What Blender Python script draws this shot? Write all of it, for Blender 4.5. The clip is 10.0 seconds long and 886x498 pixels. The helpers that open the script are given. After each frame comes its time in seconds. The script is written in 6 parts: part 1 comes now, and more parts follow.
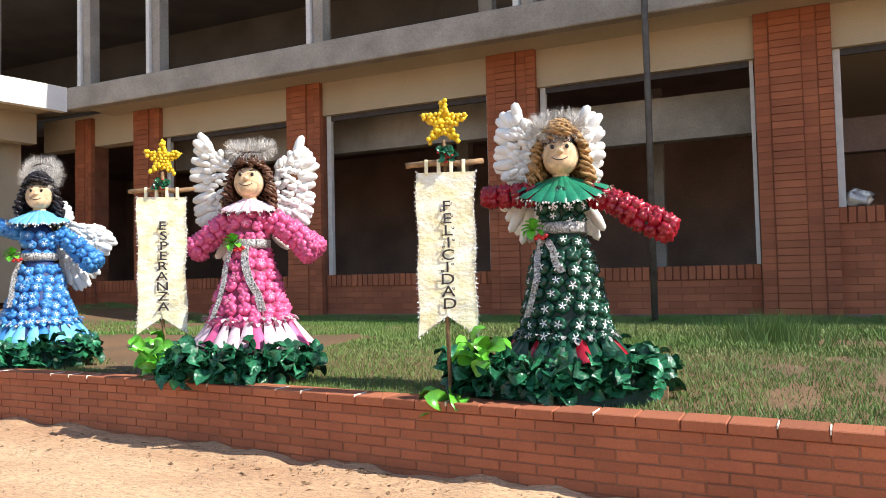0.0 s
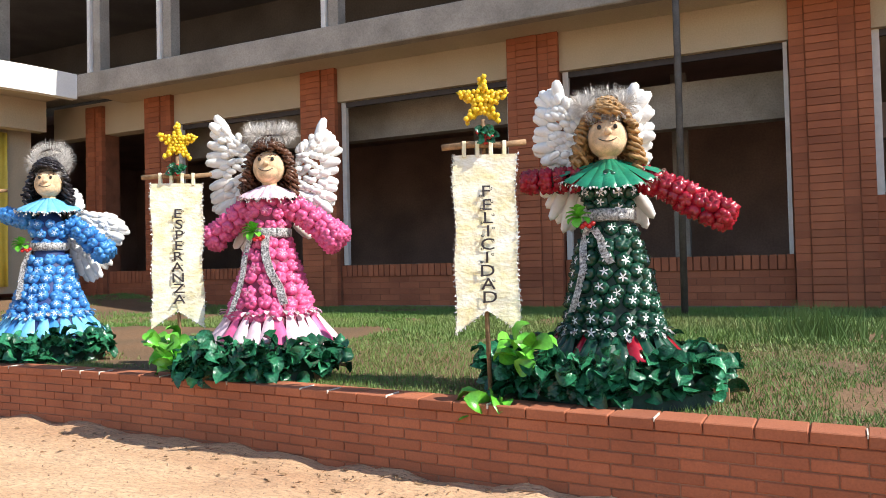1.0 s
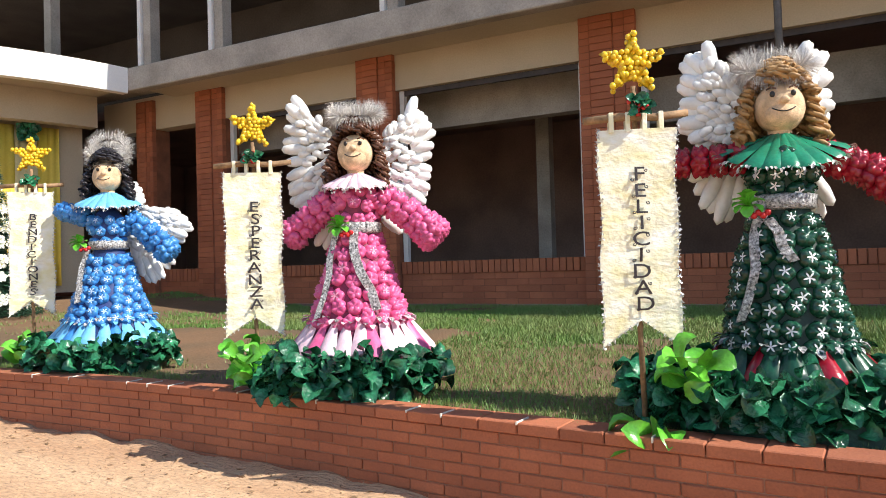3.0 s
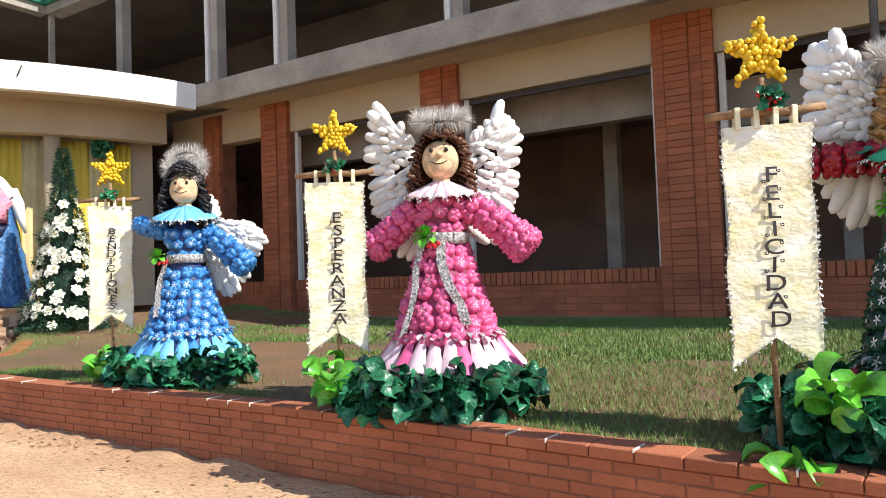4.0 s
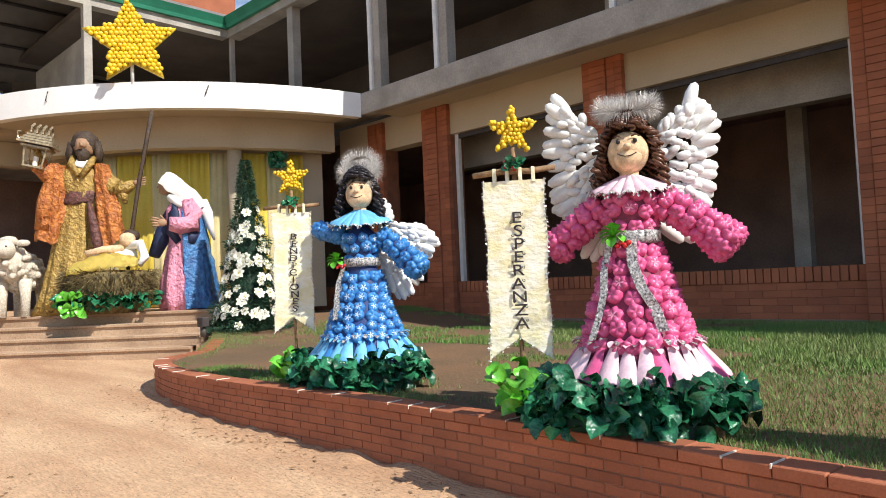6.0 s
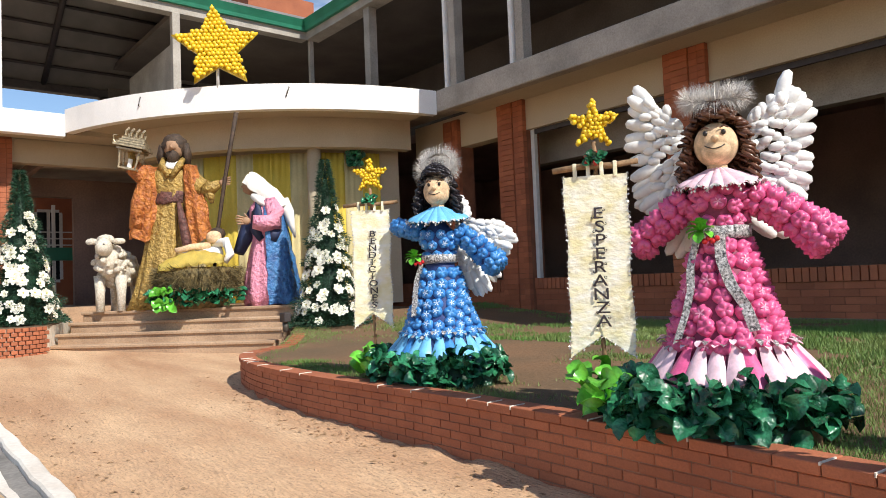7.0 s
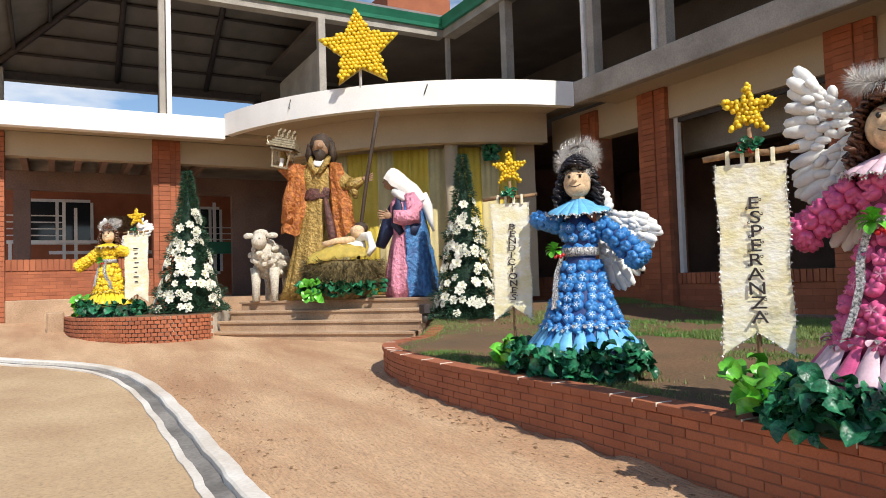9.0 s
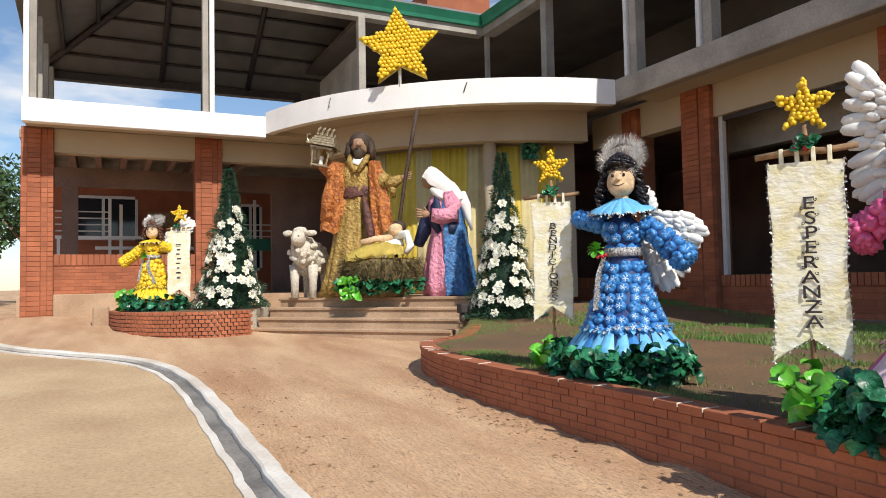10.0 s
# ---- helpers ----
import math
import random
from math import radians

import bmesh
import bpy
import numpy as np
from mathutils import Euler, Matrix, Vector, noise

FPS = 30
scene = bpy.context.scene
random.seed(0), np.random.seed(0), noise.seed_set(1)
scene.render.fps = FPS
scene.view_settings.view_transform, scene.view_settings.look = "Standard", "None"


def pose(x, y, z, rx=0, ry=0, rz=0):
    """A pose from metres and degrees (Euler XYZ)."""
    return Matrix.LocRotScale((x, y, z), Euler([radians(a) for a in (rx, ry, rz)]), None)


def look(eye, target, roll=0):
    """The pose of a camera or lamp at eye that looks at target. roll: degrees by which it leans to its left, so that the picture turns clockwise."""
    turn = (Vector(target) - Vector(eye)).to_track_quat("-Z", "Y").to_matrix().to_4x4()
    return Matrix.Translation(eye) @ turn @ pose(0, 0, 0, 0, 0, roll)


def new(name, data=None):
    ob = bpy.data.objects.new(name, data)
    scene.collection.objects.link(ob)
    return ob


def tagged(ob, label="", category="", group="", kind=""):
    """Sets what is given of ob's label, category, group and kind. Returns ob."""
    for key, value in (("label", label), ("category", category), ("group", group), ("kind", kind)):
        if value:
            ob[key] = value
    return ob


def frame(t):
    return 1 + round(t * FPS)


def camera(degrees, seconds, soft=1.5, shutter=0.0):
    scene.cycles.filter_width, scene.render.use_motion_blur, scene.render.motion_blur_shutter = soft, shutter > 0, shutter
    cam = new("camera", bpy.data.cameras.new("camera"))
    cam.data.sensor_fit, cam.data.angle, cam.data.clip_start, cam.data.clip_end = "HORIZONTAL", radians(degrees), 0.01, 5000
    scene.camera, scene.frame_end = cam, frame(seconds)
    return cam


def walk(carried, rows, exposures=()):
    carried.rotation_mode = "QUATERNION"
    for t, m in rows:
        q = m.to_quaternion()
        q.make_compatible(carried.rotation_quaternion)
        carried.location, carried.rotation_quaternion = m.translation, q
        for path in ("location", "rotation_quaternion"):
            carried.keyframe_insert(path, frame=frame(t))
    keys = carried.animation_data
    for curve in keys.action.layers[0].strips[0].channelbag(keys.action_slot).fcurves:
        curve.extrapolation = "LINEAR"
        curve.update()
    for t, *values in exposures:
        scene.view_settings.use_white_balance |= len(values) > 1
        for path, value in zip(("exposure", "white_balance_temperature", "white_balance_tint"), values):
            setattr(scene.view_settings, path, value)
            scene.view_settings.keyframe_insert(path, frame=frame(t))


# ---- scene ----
cam = camera(64.1, 10.0, soft=0.9)
PATH = [
    (0, (0.048, -0.021, 1.26), (-0.761, 1.806, 1.34), -1.3),
    (0.5, (-0.095, 0.099, 1.268), (-0.916, 1.921, 1.331), -1.3),
    (1, (-0.262, 0.23, 1.273), (-1.095, 2.047, 1.325), -1.3),
    (1.5, (-0.451, 0.361, 1.284), (-1.294, 2.174, 1.327), -1.3),
    (2, (-0.652, 0.484, 1.297), (-1.509, 2.291, 1.335), -1.4),
    (2.5, (-0.854, 0.592, 1.306), (-1.739, 2.385, 1.34), -1.5),
    (4, (-1.374, 0.789, 1.327), (-2.433, 2.484, 1.404), -2.0),
    (4.5, (-1.524, 0.821, 1.329), (-2.667, 2.459, 1.424), -2.1),
    (5, (-1.612, 0.854, 1.332), (-2.844, 2.426, 1.433), -2.1),
    (5.5, (-1.643, 0.867, 1.345), (-2.96, 2.369, 1.442), -2.3),
    (7, (-1.696, 0.856, 1.35), (-3.236, 2.129, 1.444), -2.3),
    (7.5, (-1.703, 0.843, 1.346), (-3.304, 2.038, 1.438), -2.2),
    (8, (-1.704, 0.818, 1.34), (-3.365, 1.928, 1.432), -2.2),
    (8.5, (-1.696, 0.778, 1.337), (-3.407, 1.809, 1.428), -2.0),
    (9, (-1.699, 0.792, 1.338), (-3.451, 1.753, 1.429), -1.8),
    (9.5, (-1.72, 0.794, 1.338), (-3.502, 1.696, 1.431), -1.5),
    (10, (-1.765, 0.793, 1.338), (-3.563, 1.662, 1.429), -1.1),
]
walk(cam, [(t, look(eye, target, roll)) for t, eye, target, roll in PATH],
     exposures=[(0.0, 0.58), (2.5, 0.55), (4.0, 0.5), (5.5, 0.33), (7.5, 0.15), (10.0, -0.06)])


# light: a high sun from behind the right wing, and the open sky
SUN_AZ, SUN_EL = 86.5, 43.0   # degrees from +y towards +x, and above the horizon
world = bpy.data.worlds.new("sky")
scene.world = world
world.use_nodes = True
wn = world.node_tree
wn.nodes.clear()
w_out = wn.nodes.new("ShaderNodeOutputWorld")
w_bg = wn.nodes.new("ShaderNodeBackground")
w_sky = wn.nodes.new("ShaderNodeTexSky")
w_sky.sky_type = "NISHITA"
w_sky.sun_disc = False
w_sky.sun_elevation = radians(SUN_EL)
w_sky.sun_rotation = radians(SUN_AZ)
w_sky.dust_density = 0.15
w_sky.ozone_density = 3.0
w_bg.inputs["Strength"].default_value = 0.13
# broken white cloud over the blue
w_co = wn.nodes.new("ShaderNodeTexCoord")
w_map = wn.nodes.new("ShaderNodeMapping")
w_map.inputs["Scale"].default_value = (1.0, 1.0, 3.2)
w_noise = wn.nodes.new("ShaderNodeTexNoise")
w_noise.inputs["Scale"].default_value, w_noise.inputs["Detail"].default_value = 3.2, 7.0
w_rng = wn.nodes.new("ShaderNodeMapRange")
w_rng.inputs["From Min"].default_value, w_rng.inputs["From Max"].default_value = 0.52, 0.66
w_mix = wn.nodes.new("ShaderNodeMix")
w_mix.data_type = "RGBA"
w_mix.inputs["B"].default_value = (7.5, 7.6, 7.8, 1)
wn.links.new(w_co.outputs["Generated"], w_map.inputs[0])
wn.links.new(w_map.outputs[0], w_noise.inputs["Vector"])
wn.links.new(w_noise.outputs["Fac"], w_rng.inputs["Value"])
wn.links.new(w_rng.outputs["Result"], w_mix.inputs["Factor"])
wn.links.new(w_sky.outputs[0], w_mix.inputs["A"])
wn.links.new(w_mix.outputs["Result"], w_bg.inputs[0])
wn.links.new(w_bg.outputs[0], w_out.inputs[0])
sun = new("sun", bpy.data.lights.new("sun", "SUN"))
sun.data.energy, sun.data.angle, sun.data.color = 5.0, radians(0.55), (1.0, 0.95, 0.86)
_sd = Vector((math.sin(radians(SUN_AZ)) * math.cos(radians(SUN_EL)), math.cos(radians(SUN_AZ)) * math.cos(radians(SUN_EL)), math.sin(radians(SUN_EL))))
sun.matrix_world = look(_sd * 40, (0, 0, 0))


# ---- materials ----
def mat(name, col, rough=0.7, metal=0.0, var=0.15, scale=8.0, fine=60.0, bump=0.2, spec=0.5, rand=0.0, col2=None, trans=0.0, depth=0.01, speck=0.0, stretch=None):
    """A surface with two scales of variation, in metres; rand varies from object to object."""
    m = bpy.data.materials.new(name)
    m.use_nodes = True
    t = m.node_tree
    b = t.nodes["Principled BSDF"]
    b.inputs["Roughness"].default_value = rough
    b.inputs["Metallic"].default_value = metal
    b.inputs["Specular IOR Level"].default_value = spec
    if trans:
        b.inputs["Transmission Weight"].default_value = trans
    co = t.nodes.new("ShaderNodeTexCoord")
    n1, n2 = t.nodes.new("ShaderNodeTexNoise"), t.nodes.new("ShaderNodeTexNoise")
    n1.inputs["Scale"].default_value, n2.inputs["Scale"].default_value = scale, fine
    n1.inputs["Detail"].default_value = 5.0
    n2.inputs["Detail"].default_value = 3.0
    geo = t.nodes.new("ShaderNodeNewGeometry")
    t.links.new(geo.outputs["Position"], n1.inputs["Vector"])
    t.links.new(geo.outputs["Position"], n2.inputs["Vector"])
    if stretch:
        sc = t.nodes.new("ShaderNodeMapping")
        sc.inputs["Scale"].default_value = stretch
        t.links.new(geo.outputs["Position"], sc.inputs[0])
        t.links.new(sc.outputs[0], n1.inputs["Vector"])
        t.links.new(sc.outputs[0], n2.inputs["Vector"])
    mix = t.nodes.new("ShaderNodeMix")
    mix.data_type = "RGBA"
    c = Vector(col)
    d = Vector(col2) if col2 else c * (1 - 2 * var)
    mix.inputs["A"].default_value = (*(c * (1 + var) if not col2 else c), 1)
    mix.inputs["B"].default_value = (*d, 1)
    ramp = t.nodes.new("ShaderNodeMapRange")
    ramp.inputs["From Min"].default_value, ramp.inputs["From Max"].default_value = 0.32, 0.68
    t.links.new(n1.outputs["Fac"], ramp.inputs["Value"])
    t.links.new(ramp.outputs["Result"], mix.inputs["Factor"])
    hsv = t.nodes.new("ShaderNodeHueSaturation")
    val = t.nodes.new("ShaderNodeMapRange")
    val.inputs["From Min"].default_value, val.inputs["From Max"].default_value = 0.25, 0.75
    val.inputs["To Min"].default_value, val.inputs["To Max"].default_value = 1 - var, 1 + var
    t.links.new(n2.outputs["Fac"], val.inputs["Value"])
    last = val.outputs["Result"]
    if speck:
        n3, sr, sm = t.nodes.new("ShaderNodeTexNoise"), t.nodes.new("ShaderNodeMapRange"), t.nodes.new("ShaderNodeMath")
        n3.inputs["Scale"].default_value, n3.inputs["Detail"].default_value = fine * 1.7, 8.0
        sr.inputs["From Min"].default_value, sr.inputs["From Max"].default_value = 0.54, 0.72
        sr.inputs["To Min"].default_value, sr.inputs["To Max"].default_value = 1.0, 1.0 - speck
        sm.operation = "MULTIPLY"
        t.links.new(geo.outputs["Position"], n3.inputs["Vector"])
        t.links.new(n3.outputs["Fac"], sr.inputs["Value"])
        t.links.new(sr.outputs["Result"], sm.inputs[0])
        t.links.new(last, sm.inputs[1])
        last = sm.outputs[0]
    if rand:
        info = t.nodes.new("ShaderNodeObjectInfo")
        rr = t.nodes.new("ShaderNodeMapRange")
        rr.inputs["To Min"].default_value, rr.inputs["To Max"].default_value = 1 - rand, 1 + rand
        mul = t.nodes.new("ShaderNodeMath")
        mul.operation = "MULTIPLY"
        t.links.new(info.outputs["Random"], rr.inputs["Value"])
        t.links.new(rr.outputs["Result"], mul.inputs[0])
        t.links.new(last, mul.inputs[1])
        last = mul.outputs[0]
    t.links.new(last, hsv.inputs["Value"])
    t.links.new(mix.outputs["Result"], hsv.inputs["Color"])
    t.links.new(hsv.outputs["Color"], b.inputs["Base Color"])
    if bump:
        bp = t.nodes.new("ShaderNodeBump")
        bp.inputs["Strength"].default_value, bp.inputs["Distance"].default_value = bump, depth
        t.links.new(n2.outputs["Fac"], bp.inputs["Height"])
        t.links.new(bp.outputs["Normal"], b.inputs["Normal"])
    return m


M_BRICK = mat("brick_red", (0.41, 0.135, 0.062), 0.85, var=0.14, scale=1.6, fine=90, bump=0.35, rand=0.15, col2=(0.31, 0.097, 0.046))
M_MORTAR = mat("mortar", (0.30, 0.15, 0.095), 0.95, var=0.15, scale=3, fine=120, bump=0.4)
M_PIERJOINT = mat("brick_dust_joint", (0.27, 0.10, 0.052), 0.95, var=0.15, scale=3, fine=120, bump=0.3)
M_LIMEJOINT = mat("lime_joint", (0.75, 0.68, 0.58), 0.95, var=0.1, bump=0.3)
M_CREAM = mat("cream_plaster", (0.52, 0.44, 0.32), 0.9, var=0.08, scale=0.9, fine=40, bump=0.15, col2=(0.46, 0.385, 0.275))
M_CONC = mat("bare_concrete", (0.42, 0.38, 0.33), 0.9, var=0.14, scale=1.6, fine=30, bump=0.35, col2=(0.27, 0.245, 0.21), speck=0.25)
M_WHITE = mat("white_paint", (0.88, 0.86, 0.83), 0.75, var=0.04, scale=1.2, fine=30, bump=0.1)
# dimness of the rooms behind the openings is put into this dark colour
M_ROOMSHADE = mat("shade_toned_inner_room", (0.25, 0.165, 0.135), 0.9, var=0.15, scale=0.8, fine=20, bump=0.1)
# the same for the upper storey: shade under the roof painted as near-dark walls
M_UPPERSHADE = mat("shade_toned_upper_room", (0.12, 0.10, 0.085), 0.9, var=0.15, scale=0.8, fine=20, bump=0.1)
M_GREEN = mat("green_gutter", (0.03, 0.22, 0.13), 0.5, var=0.1, scale=2, bump=0.1)
M_STEEL = mat("dark_steel", (0.05, 0.04, 0.04), 0.6, var=0.15)
M_ROOFSHEET = mat("roof_sheet", (0.22, 0.20, 0.18), 0.6, metal=0.2, var=0.1, scale=1.5)
M_EARTH = mat("sandy_earth", (0.66, 0.44, 0.265), 0.95, var=0.17, scale=1.0, fine=32, stretch=(0.4, 1.5, 1.0), bump=1.0, col2=(0.45, 0.255, 0.14), depth=0.025, speck=0.5)
M_PAD = mat("worn_concrete_pad", (0.58, 0.42, 0.25), 0.9, var=0.12, scale=0.7, fine=24, bump=0.3, col2=(0.44, 0.29, 0.165), speck=0.3)
M_STEP = mat("step_concrete", (0.52, 0.36, 0.235), 0.92, var=0.16, scale=1.5, fine=30, bump=0.3, col2=(0.37, 0.24, 0.15), speck=0.4)
M_SOIL = mat("lawn_soil", (0.20, 0.11, 0.055), 0.95, var=0.2, scale=0.8, fine=30, bump=0.7, col2=(0.13, 0.085, 0.045), depth=0.02, speck=0.4)
M_GRASS = mat("grass_blades", (0.10, 0.215, 0.035), 0.6, var=0.2, scale=0.7, fine=9, bump=0, col2=(0.18, 0.23, 0.065))
M_FOLIAGE = mat("tree_foliage", (0.05, 0.10, 0.03), 0.7, var=0.3, scale=1.2, fine=12, bump=0)
M_BRICKJ = mat("brick_red_far", (0.41, 0.135, 0.062), 0.85, var=0.2, scale=3.0, fine=90, bump=0.35, col2=(0.31, 0.097, 0.046))
M_GUTTER = mat("grey_gutter", (0.24, 0.22, 0.20), 0.9, var=0.2, scale=2, fine=30, bump=0.3)
M_KERB = mat("kerb_whitewash", (0.78, 0.74, 0.68), 0.9, var=0.1, scale=1.2, fine=30, bump=0.3, col2=(0.58, 0.50, 0.42))


M_GLASSY = mat("dark_window_glass", (0.02, 0.025, 0.03), 0.08, var=0.05, bump=0)
M_ALU = mat("white_aluminium", (0.72, 0.70, 0.67), 0.45, var=0.05)


# ---- mesh helpers ----
def meshob(name, bm, mats, parent=None, label="", smooth=False):
    me = bpy.data.meshes.new(name)
    if smooth:
        for f in bm.faces:
            f.smooth = True
    bm.to_mesh(me)
    bm.free()
    for m in (mats if isinstance(mats, (list, tuple)) else [mats]):
        me.materials.append(m)
    ob = new(name, me)
    if parent:
        ob.parent = parent
    if label:
        ob["label"] = label
    return ob


def part(name, bm, material, parent, label="", smooth=False):
    return meshob(name, bm, material, parent, label, smooth)


def box(bm, x0, x1, y0, y1, z0, z1, mi=0, bevel=0.0):
    v = [bm.verts.new(p) for p in ((x0, y0, z0), (x1, y0, z0), (x1, y1, z0), (x0, y1, z0), (x0, y0, z1), (x1, y0, z1), (x1, y1, z1), (x0, y1, z1))]
    fs = [bm.faces.new([v[i] for i in q]) for q in ((3, 2, 1, 0), (4, 5, 6, 7), (0, 1, 5, 4), (1, 2, 6, 5), (2, 3, 7, 6), (3, 0, 4, 7))]
    for f in fs:
        f.material_index = mi
    if bevel:
        bmesh.ops.bevel(bm, geom=list({e for f in fs for e in f.edges}), offset=bevel, segments=1, affect="EDGES")


def boxob(name, x0, x1, y0, y1, z0, z1, material, parent=None, bevel=0.0, label="", kind=""):
    bm = bmesh.new()
    box(bm, x0, x1, y0, y1, z0, z1, 0, bevel)
    ob = meshob(name, bm, material, parent, label)
    if kind:
        tagged(ob, kind=kind)
    return ob


def tube(bm, pts, radii, seg=8, mi=0, caps=True):
    """A tube through points, with a radius at each."""
    rings = []
    n = len(pts)
    pts = [Vector(p) for p in pts]
    for i, p in enumerate(pts):
        d = (pts[min(i + 1, n - 1)] - pts[max(i - 1, 0)]).normalized()
        a = d.cross(Vector((0, 0, 1)) if abs(d.z) < 0.95 else Vector((1, 0, 0))).normalized()
        b = d.cross(a)
        r = radii[i] if isinstance(radii, (list, tuple)) else radii
        rings.append([bm.verts.new(p + (a * math.cos(2 * math.pi * k / seg) + b * math.sin(2 * math.pi * k / seg)) * r) for k in range(seg)])
    for i in range(n - 1):
        for k in range(seg):
            f = bm.faces.new((rings[i][k], rings[i][(k + 1) % seg], rings[i + 1][(k + 1) % seg], rings[i + 1][k]))
            f.material_index, f.smooth = mi, True
    if caps:
        for r in (rings[0][::-1], rings[-1]):
            f = bm.faces.new(r)
            f.material_index = mi


def lathe(bm, prof, seg=24, mi=0, sx=1.0, sy=1.0, centre=(0, 0, 0), wob=0.0):
    """A turned form: prof is rows of radius and height."""
    cx, cy, cz = centre
    rings = []
    for r, z in prof:
        rings.append([bm.verts.new((cx + sx * r * math.cos(2 * math.pi * k / seg) * (1 + wob * math.sin(5 * k)), cy + sy * r * math.sin(2 * math.pi * k / seg) * (1 + wob * math.sin(5 * k)), cz + z)) for k in range(seg)])
    for i in range(len(prof) - 1):
        for k in range(seg):
            f = bm.faces.new((rings[i][k], rings[i][(k + 1) % seg], rings[i + 1][(k + 1) % seg], rings[i + 1][k]))
            f.material_index, f.smooth = mi, True
    for r in (rings[0][::-1], rings[-1]):
        f = bm.faces.new(r)
        f.material_index = mi


def ball(bm, c, r, mi=0, sx=1.0, sy=1.0, sz=1.0, u=12, v=8, rot=None):
    m = Matrix.Translation(c) @ (rot.to_4x4() if rot else Matrix()) @ Matrix.Diagonal((r * sx, r * sy, r * sz, 1))
    for w in bmesh.ops.create_uvsphere(bm, u_segments=u, v_segments=v, radius=1.0, matrix=m)["verts"]:
        for f in w.link_faces:
            f.material_index, f.smooth = mi, True


# ---- materials of the things ----
M_PINK = mat("pink_painted_bottles", (0.72, 0.13, 0.30), 0.38, var=0.14, scale=9, fine=70, bump=0.12, col2=(0.58, 0.08, 0.22))
M_MIDPINK = mat("mid_pink_paint", (0.80, 0.32, 0.46), 0.4, var=0.08)
# darkened body colours: the shade between bottle bases, painted on the doll cores
M_GAPSHADEP = mat("pink_gap_shade", (0.22, 0.02, 0.07), 0.6, var=0.2)
M_GAPSHADEB = mat("blue_gap_shade", (0.015, 0.04, 0.16), 0.6, var=0.2)
M_GAPSHADEG = mat("green_gap_shade", (0.006, 0.03, 0.018), 0.6, var=0.2)
M_GAPSHADEY = mat("ochre_gap_shade", (0.40, 0.22, 0.01), 0.6, var=0.2)
M_PALEPINK = mat("pale_pink_petal", (0.80, 0.55, 0.62), 0.5, var=0.1, scale=14, bump=0.1)
M_BLUE = mat("blue_painted_bottles", (0.06, 0.27, 0.62), 0.35, var=0.16, scale=9, fine=70, bump=0.12, col2=(0.028, 0.16, 0.44))
M_SKYBLUE = mat("sky_blue_petal", (0.16, 0.48, 0.78), 0.45, var=0.1, scale=14, bump=0.1)
M_DKGREEN = mat("dark_green_bottles", (0.010, 0.062, 0.034), 0.22, var=0.2, scale=9, fine=70, bump=0.12)
M_COLLAR = mat("green_collar", (0.02, 0.22, 0.12), 0.22, var=0.15, scale=9, bump=0.1)
M_RED = mat("red_painted_bottles", (0.33, 0.01, 0.025), 0.2, var=0.18, scale=9, bump=0.1)
M_YELLOW = mat("yellow_painted_bottles", (0.85, 0.58, 0.03), 0.3, var=0.12, scale=9, bump=0.1)
M_STARY = mat("star_yellow", (0.86, 0.62, 0.03), 0.3, var=0.15, scale=25, fine=60, bump=0.15, col2=(0.70, 0.42, 0.02))
M_FEATHER = mat("white_wing_plastic", (0.84, 0.83, 0.80), 0.45, var=0.05, scale=9, fine=50, bump=0.2)
M_SKIN = mat("burlap_face", (0.72, 0.50, 0.30), 0.85, var=0.16, scale=18, fine=160, bump=0.4)
M_EYE = mat("dark_button", (0.02, 0.014, 0.01), 0.3, var=0.05)
M_HAIRB = mat("brown_curls", (0.13, 0.055, 0.03), 0.25, var=0.25, scale=30)
M_HAIRK = mat("black_curls", (0.018, 0.014, 0.018), 0.3, var=0.2, scale=30)
M_HAIRG = mat("golden_curls", (0.42, 0.24, 0.09), 0.5, var=0.25, scale=30)
M_TINSEL = mat("silver_tinsel", (0.60, 0.56, 0.52), 0.4, metal=0.2, var=0.15, scale=40)
M_SEQUIN = mat("silver_sequin_band", (0.78, 0.76, 0.75), 0.3, metal=0.3, var=0.3, scale=70, fine=170, bump=0.8, col2=(0.03, 0.03, 0.03))
M_DOT = mat("white_petal_paint", (0.80, 0.80, 0.80), 0.5, var=0.05)
M_DOTB = mat("pale_blue_petal_paint", (0.50, 0.65, 0.86), 0.45, var=0.08)
M_LEAFD = mat("glossy_dark_leaf", (0.026, 0.165, 0.075), 0.16, var=0.3, scale=9, fine=42, bump=0.9, rand=0.5, depth=0.012)
M_LEAFL = mat("glossy_light_leaf", (0.13, 0.46, 0.04), 0.28, var=0.2, scale=9, fine=60, bump=0.25, rand=0.3)
# cream-yellow cloth; its satin sheen is painted in as whiter noise patches
M_CLOTH = mat("cream_cloth_painted_sheen", (0.86, 0.84, 0.74), 0.3, var=0.04, scale=10, fine=26, bump=0.6, depth=0.012, stretch=(0.9, 0.9, 1.35), col2=(0.76, 0.69, 0.40))
M_TRIM = mat("silver_trim", (0.7, 0.69, 0.68), 0.3, metal=0.5, var=0.3, scale=60, bump=0.5)
M_WOOD = mat("peeled_stick", (0.30, 0.18, 0.09), 0.8, var=0.25, scale=12, fine=70, bump=0.4)
M_INK = mat("dark_lettering", (0.03, 0.022, 0.025), 0.6, var=0.05)
M_BERRY = mat("red_berry", (0.55, 0.02, 0.02), 0.25, var=0.1)
M_GOLD = mat("gold_robe", (0.46, 0.30, 0.08), 0.5, metal=0.15, var=0.3, scale=8, fine=17, bump=0.9, depth=0.06, col2=(0.30, 0.19, 0.05))
